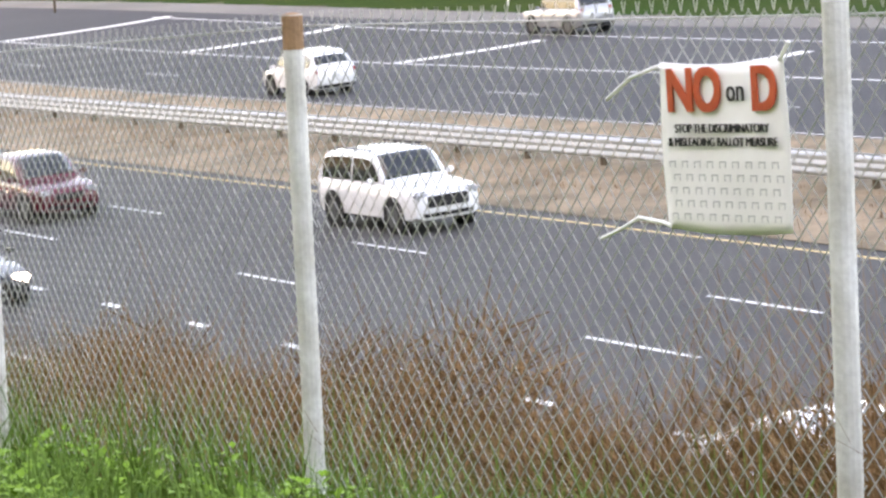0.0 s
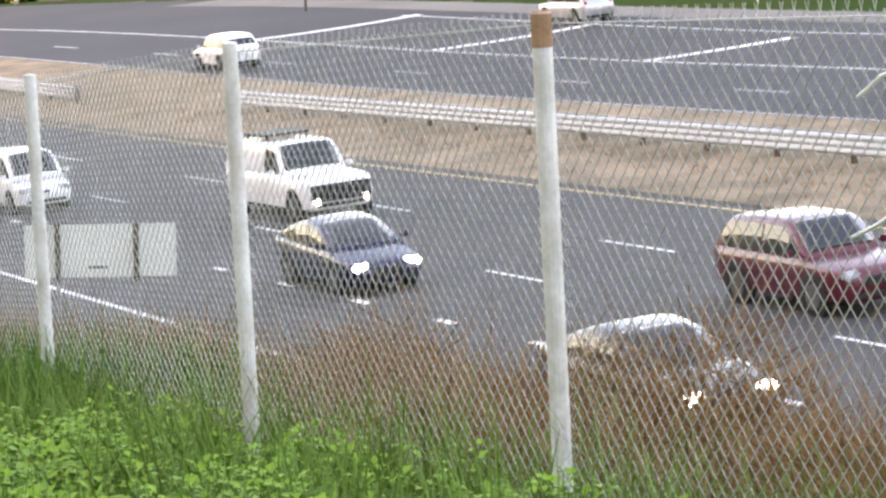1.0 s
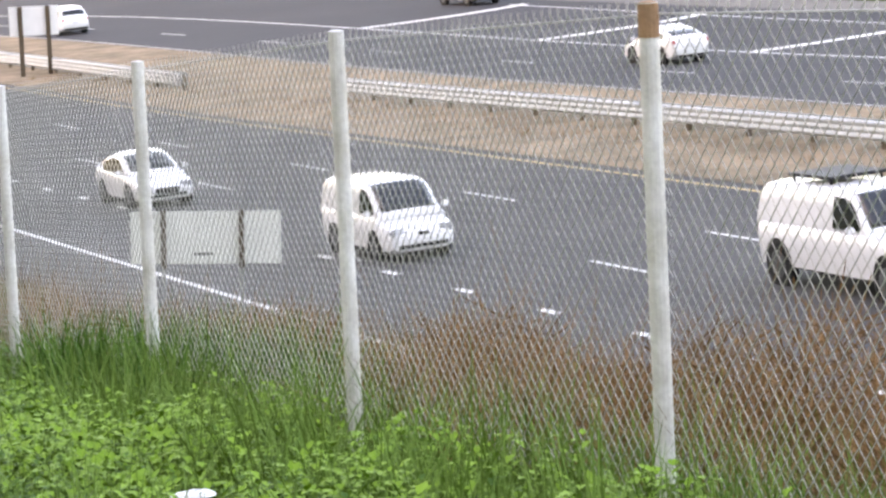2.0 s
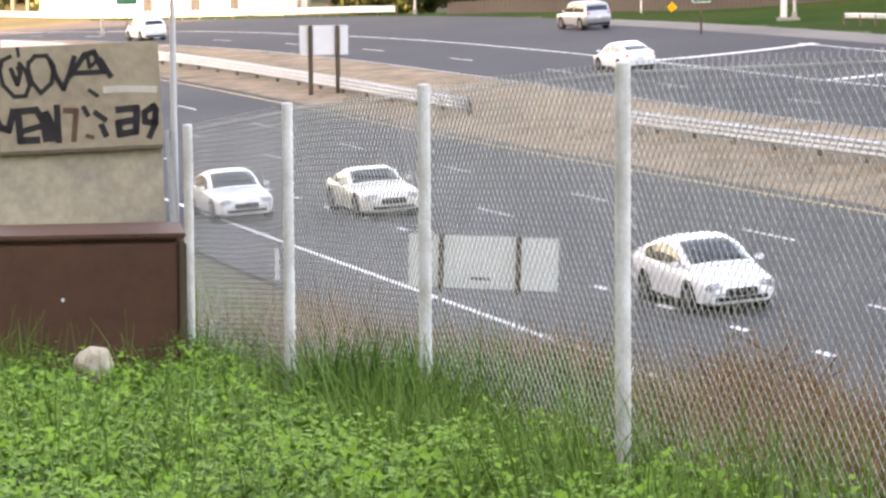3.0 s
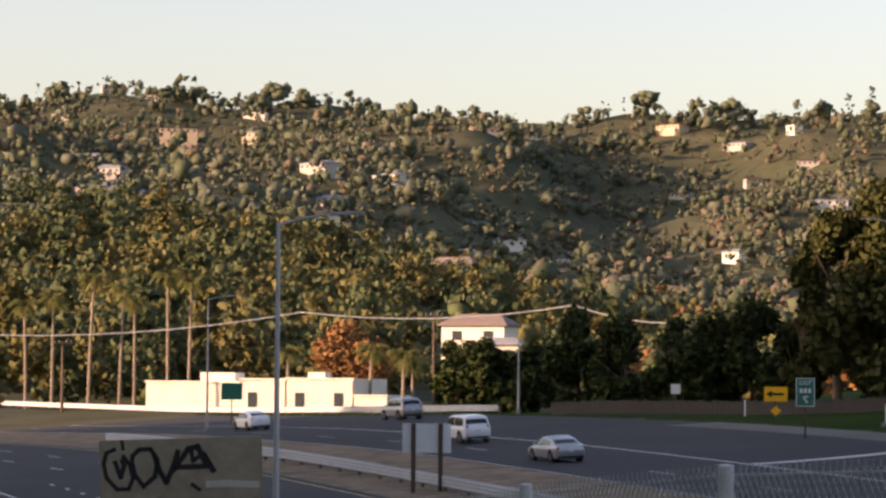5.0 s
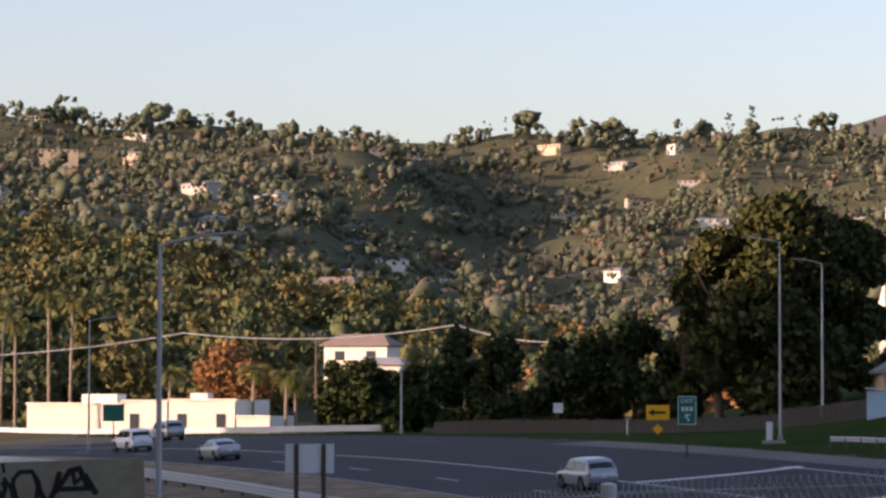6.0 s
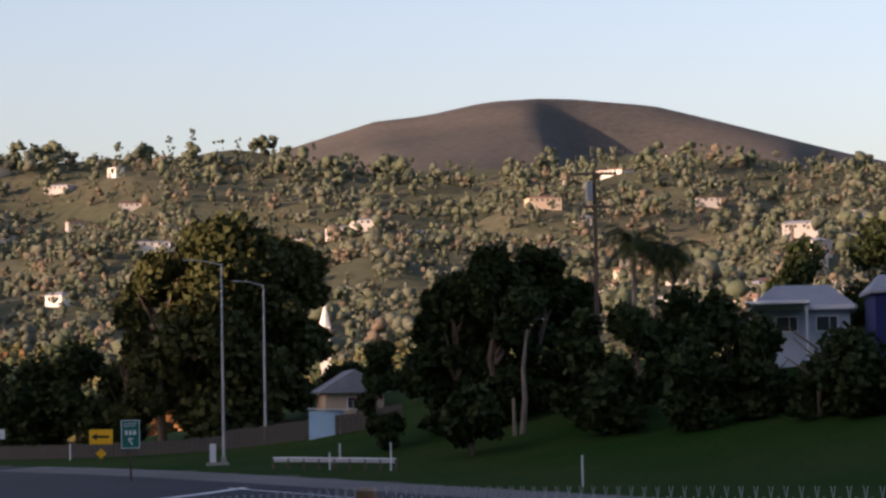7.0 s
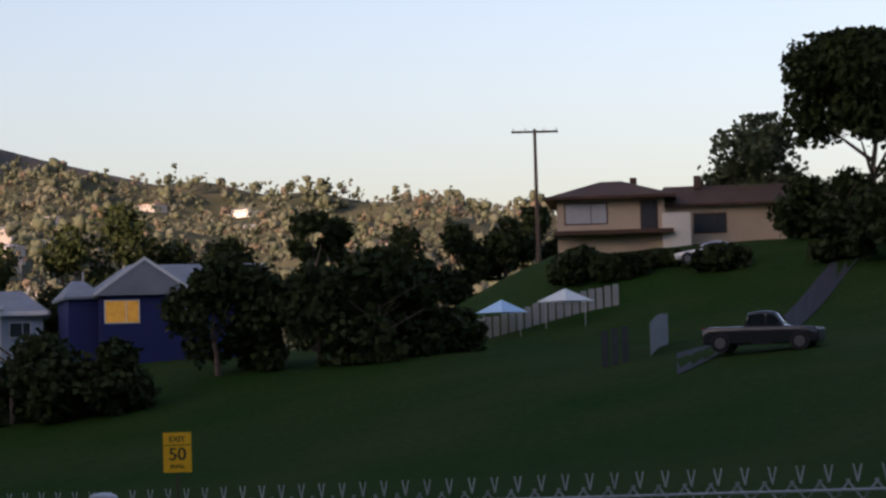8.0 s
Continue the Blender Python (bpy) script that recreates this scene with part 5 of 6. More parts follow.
def steeple():
    p = on_ground(-10.95, 620)
    g = tagged(empty("church_steeple", frame_at(p, -10.95)), "small white pointed steeple above the valley trees", "steeple")
    h = math.tan(radians(1.75)) * 620 - p.z
    part("tower", box(nb(), (2.2, 2.2, max(2, h)), (0, 0, max(2, h) / 2 - 0.2)), STUCCO_W, g)
    part("spire", cyl(nb(), (0, 0, max(2, h) - 0.2), (0, 0, max(2, h) + 5.2), 1.3, 0.05, 8), STUCCO_W, g)


steeple()


# ---- yard fences, walls, driveway and parked pickup on the far bank ----
def board_fence(pts, h, label, material=FENCEWOOD, step=0.45):
    g = tagged(empty("board_fence"), label, "fence")
    bm = nb()
    box(bm, (0.40, 0.03, h), (0, 0, h / 2 - 0.15), 0.006)
    me = bpy.data.meshes.new("board")
    bm.to_mesh(me)
    bm.free()
    me.materials.append(material)
    rr = random.Random(3)
    for (az0, d0), (az1, d1) in zip(pts, pts[1:]):
        a, b = on_ground(az0, d0), on_ground(az1, d1)
        n = max(1, int((b - a).length / step))
        yaw = math.atan2(b.y - a.y, b.x - a.x)
        for i in range(n):
            q = a.lerp(b, i / n)
            ob = part("board", me, None, g)
            ob.matrix_basis = Matrix.Translation((q.x, q.y, gz(q.x, q.y) + rr.uniform(-0.05, 0.05))) @ Matrix.Rotation(yaw, 4, "Z")


board_fence([(-2.2, 234), (-4.6, 226), (-7.0, 217), (-9.0, 212)], 1.15, "grey weathered board fence behind the exit ramp", step=0.42)
board_fence([(-9.0, 212), (-12.5, 204)], 1.5, "dark board fence below the cottage", step=0.42)
board_fence([(-33.1, 152), (-33.45, 166)], 1.9, "pale wooden fence climbing beside the driveway", FENCEPALE, 0.5)
board_fence([(-32.2, 150), (-32.8, 151)], 2.0, "short grey fence by the driveway", FENCEWOOD, 0.5)
board_fence([(-29.3, 186), (-32.6, 186)], 1.5, "low pale fence below the hilltop house", FENCEPALE, 0.5)


def driveway():
    V, F = [], []
    for k in range(15):
        t = k / 14
        az, d = -33.6 - 3.6 * t, 147 + 42 * t ** 1.4
        for off in (-4.5, 4.5):
            p = on_ground(az, d + off)
            V.append((p.x, p.y, p.z + 0.05))
    for k in range(14):
        F.append((2 * k, 2 * k + 1, 2 * k + 3, 2 * k + 2))
    tagged(new("driveway", mesh("driveway", V, F, ASPHALT_FAR)), "dark asphalt driveway climbing the bank", "driveway", kind="structure")


driveway()
pk = car("parked_pickup", "pickup", C_DARK, "dark pickup truck parked beside the driveway", shell=False)
q = on_ground(-35.3, 147)
pk.matrix_basis = Matrix.Translation(q + Vector((0, 0, 0.03))) @ Matrix.Rotation(radians(-35.3 - 12), 4, "Z")
pk = car("parked_car", "sedan", C_SILVER, "silver car parked below the hilltop house")
q = on_ground(-34.35, 193)
pk.matrix_basis = Matrix.Translation(q + Vector((0, 0, 0.03))) @ Matrix.Rotation(radians(-34.25 + 170), 4, "Z")


def canopy_tent(az, d, w, h, material, label):
    p = on_ground(az, d)
    g = tagged(empty("canopy_tent", frame_at(p, az)), label, "tent")
    bm = nb()
    cyl(bm, (0, 0, h - 0.8), (0, 0, h), w * 0.7, 0.05, 4)
    part("canopy", bm, material, g)
    for x in (-w / 2, w / 2):
        for y in (-w / 2, w / 2):
            part("leg", cyl(nb(), (x * 0.95, y * 0.95, -0.1), (x * 0.95, y * 0.95, h - 0.75), 0.03, n=6), STEEL, g)


canopy_tent(-31.45, 182, 2.6, 2.4, SIGNBACK, "white peaked canopy tent in a yard")
canopy_tent(-30.2, 184, 2.4, 2.4, TARP, "pale blue canopy tent in a yard")


# ---- plants ----
L_DARK = leaf_mat("leaves_dark", (0.022, 0.036, 0.013), (0.042, 0.055, 0.018))
L_OLIVE = leaf_mat("leaves_olive", (0.070, 0.078, 0.030), (0.150, 0.130, 0.052), scale=0.07)
L_GREEN = leaf_mat("leaves_green", (0.045, 0.068, 0.032), (0.098, 0.112, 0.055), scale=0.07)
L_BROWN = leaf_mat("leaves_autumn", (0.19, 0.10, 0.04), (0.26, 0.14, 0.06))
# next two: far-tree greens with haze put into the base colour as grey
L_HAZE_GREY = leaf_mat("leaves_haze_grey", (0.070, 0.086, 0.062), (0.118, 0.122, 0.086), scale=0.035)
L_HAZE_GREEN = leaf_mat("leaves_haze_green", (0.054, 0.074, 0.048), (0.100, 0.110, 0.068), scale=0.035)
L_EUC = leaf_mat("leaves_eucalyptus", (0.032, 0.046, 0.018), (0.078, 0.080, 0.026))
L_BRUSH = leaf_mat("leaves_brownish", (0.10, 0.088, 0.062), (0.145, 0.118, 0.082), scale=0.035)
L_PALM = leaf_mat("palm_fronds", (0.09, 0.11, 0.03), (0.16, 0.15, 0.05))
L_WEED = leaf_mat("weed_leaves", (0.075, 0.20, 0.014), (0.21, 0.36, 0.045), 0.5)
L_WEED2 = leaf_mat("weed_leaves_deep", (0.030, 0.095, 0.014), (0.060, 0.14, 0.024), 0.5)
L_BLADE = leaf_mat("grass_blades", (0.075, 0.17, 0.028), (0.15, 0.24, 0.06), 0.6)
L_DRY = leaf_mat("dry_stems", (0.31, 0.175, 0.08), (0.16, 0.088, 0.04), 0.9)
L_STRAW = leaf_mat("straw_stems", (0.36, 0.27, 0.15), (0.22, 0.15, 0.08), 0.9)
BARK = mat("bark", (0.16, 0.12, 0.09), 0.95, var=0.3, scale=3, fine=20, bump=0.5)
BARK_PALE = mat("pale_bark", (0.27, 0.22, 0.17), 0.9, var=0.3, scale=2, fine=14, bump=0.4)


def rand_quads(rng, C, size, up=0.0, aspect=1.0):
    """Leaf quads of that size, turned at random, at the points C."""
    n = len(C)
    a = rng.normal(size=(n, 3))
    a[:, 2] *= 1 - up
    a /= np.linalg.norm(a, axis=1, keepdims=True)
    b = np.cross(a, rng.normal(size=(n, 3)))
    b /= np.linalg.norm(b, axis=1, keepdims=True)
    s = np.asarray(size).reshape(-1, 1) * rng.uniform(0.6, 1.35, (n, 1))
    a, b = a * s * 0.5, b * s * 0.5 * aspect
    return np.stack([C - a * 1.15, C - b + a * 0.1, C + a * 1.15, C + b - a * 0.1], 1)


def crown_points(rng, lobes, n, shell=0.55):
    """Points in a crown made of lobes (x, y, z, rx, rz), thicker to the outside."""
    lobes = np.asarray(lobes, float)
    wgt = lobes[:, 3] ** 2 * lobes[:, 4]
    k = rng.choice(len(lobes), n, p=wgt / wgt.sum())
    d = rng.normal(size=(n, 3))
    d /= np.linalg.norm(d, axis=1, keepdims=True)
    r = (shell + (1 - shell) * rng.uniform(0, 1, (n, 1))) * (1 + 0.12 * rng.normal(size=(n, 1)))
    L = lobes[k]
    return L[:, :3] + d * r * np.stack([L[:, 3], L[:, 3], L[:, 4]], 1)


def make_lobes(rng, w, h, base, n, kind):
    """Lobes that fill a crown w wide and h high above base."""
    out = []
    for i in range(n):
        t = rng.uniform(0, 1)
        if kind == "column":
            rad, zz = w * 0.5 * (1 - 0.75 * t), base + h * t
            r = w * 0.26 * (1 - 0.6 * t)
        elif kind == "dome":
            # full to the ground, as wide above as below, with a rounded top
            t = 0.8 + 0.2 * t if i < n * 0.3 else t
            rad, zz = w * 0.40 * math.sqrt(max(0.30, 1 - max(0.0, (t - 0.60) / 0.42) ** 2)), base + h * (0.02 + 0.86 * t)
            r = w * rng.uniform(0.13, 0.21)
        elif kind == "pine":
            # flat-topped plates of needles on bare limbs
            rad, zz = w * 0.42 * (0.75 + 0.25 * math.sin(t * 3.1)), base + h * (0.05 + 0.85 * (0.5 + 0.5 * round(t * 2) / 2 if t > 0.3 else t))
            r = w * rng.uniform(0.13, 0.2)
        elif kind == "round":
            rad, zz = w * 0.36 * math.sqrt(max(0.05, 1 - (2 * t - 1) ** 2)), base + h * (0.15 + 0.7 * t)
            r = w * rng.uniform(0.17, 0.26)
        else:
            rad, zz = w * 0.40 * math.sqrt(max(0.10, 1 - (2 * t - 0.75) ** 2)), base + h * (0.03 + 0.85 * t)
            r = w * rng.uniform(0.12, 0.24) * max(1.0, (12 / n) ** 0.42)
        a = rng.uniform(0, 6.283)
        q = rng.uniform(0.35, 1)
        out.append((rad * q * math.cos(a), rad * q * math.sin(a), zz, r, r * rng.uniform(0.75, 1.15)))
    return out


def tree(name, az, d, width, top_el, label, leaves, kind="spread", n=6000, leaf=0.45, trunk_h=0.22, bark=None, base_el=None, seed=1, lobes=14, category="tree", parts_trunk=True):
    rng = np.random.default_rng(seed)
    p = on_ground(az, d)
    h = math.tan(radians(top_el)) * d - p.z
    g = tagged(empty(name, Matrix.Translation(p)), label, category)
    if parts_trunk:
        bm = nb()
        r0 = max(0.06, 0.022 * h + 0.05)
        prev = Vector((0, 0, -0.3))
        for k in range(1, 5):
            q = Vector((rng.normal() * 0.03 * h * k / 4, rng.normal() * 0.03 * h * k / 4, h * 0.70 * k / 4))
            cyl(bm, prev, q, r0 * (1 - 0.2 * (k - 1)), r0 * (1 - 0.2 * k), 9)
            prev = q
        for k in range(6):
            a = rng.uniform(0, 6.283)
            z0 = h * rng.uniform(0.25, 0.6)
            cyl(bm, (0, 0, z0), (math.cos(a) * width * 0.32, math.sin(a) * width * 0.32, z0 + h * 0.22), r0 * 0.45, r0 * 0.12, 7)
        part("trunk", bm, bark or BARK, g)
    lb = make_lobes(rng, width, h * (1 - trunk_h), h * trunk_h, lobes, kind)
    C = crown_points(rng, lb, n)
    C[:, 2] = np.clip(C[:, 2], 0.05, h * 1.03)
    part("crown", quads("crown", rand_quads(rng, C, leaf), leaves), None, g)
    return g


# large trees beyond the ramp
tree("eucalyptus_tree", -8.95, 226, 11.5, 4.05, "big dark eucalyptus tree with sunlit crown tips", L_EUC, "dome", 20000, 0.52, 0.02, seed=4, lobes=46)
tree("eucalyptus_tree", -10.0, 230, 8.0, 3.85, "dark eucalyptus tree with a dense rounded crown", L_EUC, "dome", 13000, 0.5, 0.02, seed=9, lobes=36)
tree("eucalyptus_tree", -7.75, 228, 7, 3.55, "lower dark eucalyptus with a ragged crown", L_EUC, "dome", 10000, 0.5, 0.05, seed=10, lobes=30)
tree("eucalyptus_tree", -7.1, 232, 5, 2.3, "low dark eucalyptus at the edge of the clump", L_EUC, "spread", 5000, 0.5, 0.05, seed=11, lobes=18)
for i, (az, d, w, el) in enumerate(((-13.5, 192, 5.0, 3.15), (-14.3, 190, 5.2, 3.55), (-15.15, 192, 5.0, 3.42), (-13.2, 196, 3.6, 2.6), (-15.9, 196, 4.6, 2.7), (-14.4, 197, 7.5, 2.9))):
    tree("cypress_tree", az, d, w, el, "dark pointed conifer in the row behind the green bank", L_DARK, "dome", 8000, 0.42, 0.0, seed=20 + i, lobes=34)
tree("round_shrub", -12.05, 190, 3.6, 1.55, "dark rounded evergreen shrub", L_DARK, "dome", 5500, 0.3, 0.0, seed=31, lobes=16, category="shrub", parts_trunk=False)
tree("autumn_tree", 1.9, 348, 11.5, 0.98, "broad rust-orange autumn tree behind the white building", L_BROWN, "spread", 7000, 0.42, 0.1, seed=34, lobes=22)
tree("broadleaf_tree", -0.55, 345, 5.5, 0.62, "dark round-headed tree before the sunlit houses", L_DARK, "round", 3500, 0.35, 0.35, seed=35, lobes=12)
# dark thicket along the ramp
k = 0
for az, d, w, el in ((-0.9, 268, 5, 0.75), (-1.9, 262, 6, 0.9), (-2.7, 255, 6, 1.35), (-3.6, 250, 7, 1.15), (-4.5, 246, 6, 1.30), (-5.3, 240, 7, 1.25), (-6.1, 238, 7, 1.45), (-6.9, 236, 6, 1.1),
                     (-0.3, 290, 5, 0.5), (-1.25, 300, 5, 0.5), (-0.75, 345, 6, 0.62), (-0.2, 350, 5, 0.75), (-1.65, 300, 5, 0.6), (-11.3, 236, 6, 1.0), (-12.9, 214, 5, 1.3)):
    k += 1
    tree("thicket_tree", az, d, w, el, "dark leafy tree in the thicket beside the ramp", L_DARK, "spread", 4200, 0.42, 0.02, seed=40 + k, lobes=16)
# shrubs and trees round the houses on the far bank
for az, d, w, el in ((-16.2, 182, 5, 2.0), (-17.0, 180, 5, 2.3), (-17.9, 184, 6, 2.55), (-18.8, 186, 6, 2.45), (-19.6, 172, 5, 1.75), (-20.6, 168, 6, 2.0), (-21.5, 166, 6, 1.65), (-22.6, 164, 5, 1.35),
                     (-24.6, 172, 6, 3.0), (-25.5, 172, 6, 2.7), (-26.6, 170, 7, 2.75), (-27.8, 168, 8, 2.95), (-28.5, 170, 6, 2.45), (-29.3, 172, 5, 1.75), (-20.3, 232, 7, 3.3), (-21.6, 236, 8, 3.75), (-22.8, 238, 9, 4.05),
                     (-23.9, 240, 8, 3.8), (-24.8, 236, 7, 3.45), (-26.5, 230, 6, 4.0), (-27.0, 232, 5, 3.9), (-28.4, 230, 7, 3.45), (-29.4, 234, 6, 3.4), (-30.3, 236, 6, 3.55), (-31.0, 240, 5, 3.7),
                     (-32.6, 194, 4, 2.75), (-34.6, 190, 4, 2.9), (-36.9, 186, 5, 3.6), (-37.8, 182, 6, 3.9), (-31.7, 196, 4.5, 3.0), (-33.3, 196, 3.5, 2.8), (-36.3, 200, 6, 4.1), (-37.0, 198, 6, 4.3), (-38.2, 196, 7, 4.6), (-13.8, 178, 4, 0.5), (-16.6, 176, 5, 1.1), (-18.3, 172, 5, 1.3)):
    k += 1
    tree("garden_tree", az, d, w, el, "dark bushy tree among the hillside houses", L_DARK, "spread", 2900, 0.40, 0.03, seed=60 + k, lobes=14)
tree("backlit_tree", -35.3, 215, 10.5, 5.35, "open-crowned tree against the sky behind the house", L_GREEN, "spread", 5200, 0.38, 0.30, seed=130, lobes=15)
tree("pine_tree", -37.55, 200, 12.0, 6.75, "tall dark pine with broad crown beside the house", L_DARK, "pine", 15000, 0.40, 0.52, seed=131, lobes=30)


def pale_trunks():
    """Forked pale trunk before the cypress row."""
    p = on_ground(-14.75, 184)
    g = tagged(empty("pale_trunk_tree", Matrix.Translation(p)), "pale forked eucalyptus trunk before the dark trees", "tree")
    bm = nb()
    cyl(bm, (0.1, 0, -0.3), (0.35, 0, 2.2), 0.22, 0.18, 10)
    cyl(bm, (0.35, 0, 2.2), (0.25, 0, 4.0), 0.18, 0.14, 10)
    cyl(bm, (0.25, 0, 4.0), (0.55, 0, 6.6), 0.14, 0.07, 10)
    part("trunk", bm, BARK_PALE, g)
    bm = nb()
    cyl(bm, (-0.35, 0, -0.3), (-0.4, 0, 2.3), 0.16, 0.10, 10)
    part("trunk", bm, BARK_PALE, g)
    rng = np.random.default_rng(7)
    C = crown_points(rng, [(0.5, 0.6, 8.3, 1.4, 1.2), (0.1, 0.9, 7.2, 1.0, 0.9)], 900)
    part("crown", quads("crown", rand_quads(rng, C, 0.3), L_DARK), None, g)


pale_trunks()


# ---- palms below the sunlit hill ----
def palm(az, d, top_el, seed, leaves=None, size=1.0, label="slender palm tree with drooping fronds in low sun", group="palms below the hill"):
    rng = np.random.default_rng(seed)
    p = on_ground(az, d)
    h = max(3.0, math.tan(radians(top_el)) * d - p.z)
    g = tagged(empty("palm_tree", Matrix.Translation(p)), label, "palm", group)
    bm = nb()
    lean = rng.normal() * 0.3
    cyl(bm, (0, 0, -0.3), (lean * 0.4, 0, h * 0.5), 0.22, 0.18, 9)
    cyl(bm, (lean * 0.4, 0, h * 0.5), (lean, 0, h - 0.6), 0.18, 0.15, 9)
    part("trunk", bm, BARK_PALE, g)
    Q = []
    for i in range(46):
        a, up = rng.uniform(0, 6.283), rng.uniform(-0.7, 1.0)
        prev = np.array([lean, 0, h - 0.7])
        dirn = np.array([math.cos(a), math.sin(a), up])
        for s in range(5):
            nxt = prev + dirn * 0.42 * size
            side = np.cross(dirn, [0, 0, 1.0])
            side = side / (np.linalg.norm(side) + 1e-6)
            for sg in (-1, 1):
                for f in (0.0, 0.33, 0.66):
                    b0 = prev + (nxt - prev) * f
                    tip = b0 + side * sg * (0.42 - 0.05 * s) * size + dirn * 0.25 - np.array([0, 0, 0.18 * size])
                    Q.append([b0, b0 + dirn * 0.09, tip, tip - dirn * 0.03])
            prev = nxt
            dirn = dirn + np.array([0, 0, -0.33])
            dirn = dirn / np.linalg.norm(dirn)
    part("fronds", quads("fronds", np.array(Q), leaves or L_PALM), None, g)


for i, (az, d, el) in enumerate(((7.6, 350, 1.55), (6.9, 345, 1.95), (6.3, 352, 1.75), (5.35, 350, 2.0), (4.95, 348, 1.9), (3.0, 330, 0.55), (1.4, 322, 0.6), (0.75, 318, 0.5), (0.55, 324, 0.35), (6.0, 356, 1.5), (8.1, 350, 1.4), (2.2, 360, 0.8))):
    palm(az, d, el, 200 + i)


for az, el, seed in ((-17.05, 3.55, 231), (-17.75, 3.35, 232), (-17.4, 3.2, 233)):
    palm(az, 215, el, seed, L_DARK, 1.35, "dark palm with a heavy drooping head behind the utility pole", "dark palms by the pole")


# ---- woods on the hills ----
GR = (1 + 5 ** 0.5) / 2
ICO = np.array([(-1, GR, 0), (1, GR, 0), (-1, -GR, 0), (1, -GR, 0), (0, -1, GR), (0, 1, GR), (0, -1, -GR), (0, 1, -GR), (GR, 0, -1), (GR, 0, 1), (-GR, 0, -1), (-GR, 0, 1)]) / math.hypot(1, GR)
ICO_F = np.array([(0, 11, 5), (0, 5, 1), (0, 1, 7), (0, 7, 10), (0, 10, 11), (1, 5, 9), (5, 11, 4), (11, 10, 2), (10, 7, 6), (7, 1, 8),
                  (3, 9, 4), (3, 4, 2), (3, 2, 6), (3, 6, 8), (3, 8, 9), (4, 9, 5), (2, 4, 11), (6, 2, 10), (8, 6, 7), (9, 8, 1)])

def woods(name, label, leaves, count, az0, az1, r0, r1, hgt, n, seed, leaf, keep=None, narrow=0.2, clumps=12, core=0.95):
    rng = np.random.default_rng(seed)
    out, tv = [], []
    for i in range(count):
        az = rng.uniform(az0, az1)
        r = r0 + (r1 - r0) * rng.uniform(0, 1) ** 0.85
        a = radians(az)
        x, y = -math.sin(a) * r, math.cos(a) * r
        if (keep and not keep(x, y, az, r, rng)) or (-1.75 < az < 0.5 and r < 640 and rng.uniform() < 0.93):
            continue
        z = gz(x, y)
        h = rng.uniform(*hgt)
        tall = rng.uniform() < narrow
        w = h * (0.40 if tall else rng.uniform(0.8, 1.5))
        if tall:
            h *= 1.35
        lb = np.array(make_lobes(rng, w, h, 0.0, clumps, "dome" if tall or rng.uniform() < 0.3 else "spread"))
        C = crown_points(rng, lb, n, 0.72)
        C[:, 2] = np.clip(C[:, 2], 0.1, None)
        out.append(rand_quads(rng, C, leaf * (0.75 + 0.03 * h)) + np.array([x, y, z]))
        for l in lb:
            v = ICO * (1 + 0.28 * rng.normal(size=(12, 1)))
            tv.append(v * np.array([l[3], l[3], l[4]]) * core + l[:3] + np.array([x, y, z]))
    TV = np.concatenate(tv)
    TF = np.concatenate([ICO_F + 12 * i for i in range(len(tv))])
    return tagged(new(name, mixed(name, TV, TF, np.concatenate(out), leaves)), label, "woods", kind="stuff")


def patchy(seed):
    def keep(x, y, az, r, rng):
        v = noise.noise(Vector((x * 0.006 + seed, y * 0.006, 0)))
        return v > rng.uniform(-1.0, 0.12)
    return keep


woods("hill_woods_near", "olive and green trees crowding the sunlit near hill", L_OLIVE, 330, -2, 10.5, 352, 790, (5, 13), 330, 301, 0.85, clumps=10, core=0.42)
woods("hill_woods_near_dark", "darker green trees on the near hill", L_GREEN, 400, -2, 10.5, 352, 800, (5, 14), 330, 302, 0.85, clumps=10, core=0.42)
woods("valley_woods", "mixed trees filling the valley beyond the freeway", L_GREEN, 330, -26, -1, 330, 820, (5, 12), 170, 303, 0.9, clumps=8, core=0.5)
woods("valley_woods_olive", "sunlit olive trees in the valley", L_OLIVE, 330, -26, -1, 350, 860, (5, 11), 170, 304, 0.9, clumps=8, core=0.5)
woods("autumn_trees", "rust-brown autumn trees among the green", L_BROWN, 60, -20, 0, 348, 900, (4, 9), 150, 305, 0.65, clumps=10, core=0.75)
woods("ridge_woods_grey", "trees crowding the far hillside, greyed in colour to suggest haze", L_HAZE_GREY, 6000, -40, 11, 800, 2090, (3.5, 12), 16, 306, 1.5, patchy(3.0), 0.25, 3, 0.6)
woods("ridge_woods_green", "dark green trees on the far hillside, greyed in colour to suggest haze", L_HAZE_GREEN, 6200, -40, 11, 780, 2090, (3.5, 13), 16, 307, 1.5, patchy(9.0), 0.2, 3, 0.6)
woods("ridge_woods_brown", "brownish leafless trees on the far hillside", L_BRUSH, 2000, -40, 11, 820, 2090, (4, 10), 12, 310, 1.7, patchy(15.0), 0.1, 3, 0.7)
woods("skyline_trees", "tall trees standing along the skyline", L_HAZE_GREEN, 210, -40, 11, 1960, 2095, (7, 19), 60, 308, 1.2, narrow=0.2, clumps=12, core=0.9)
woods("mountain_foot_woods", "small trees at the foot of the mountain", L_HAZE_GREY, 600, -40, -8, 2120, 2800, (5, 11), 8, 309, 1.8, clumps=4)


# ---- weeds, grass and dry brush by the fence ----
def at_fence(d, off):
    """A ground point: d along the fence, off metres beyond it (negative: on the camera's side)."""
    p = FENCE_0 + FENCE_U * d + FENCE_N * off
    return np.array([p.x, p.y, gz(p.x, p.y)])


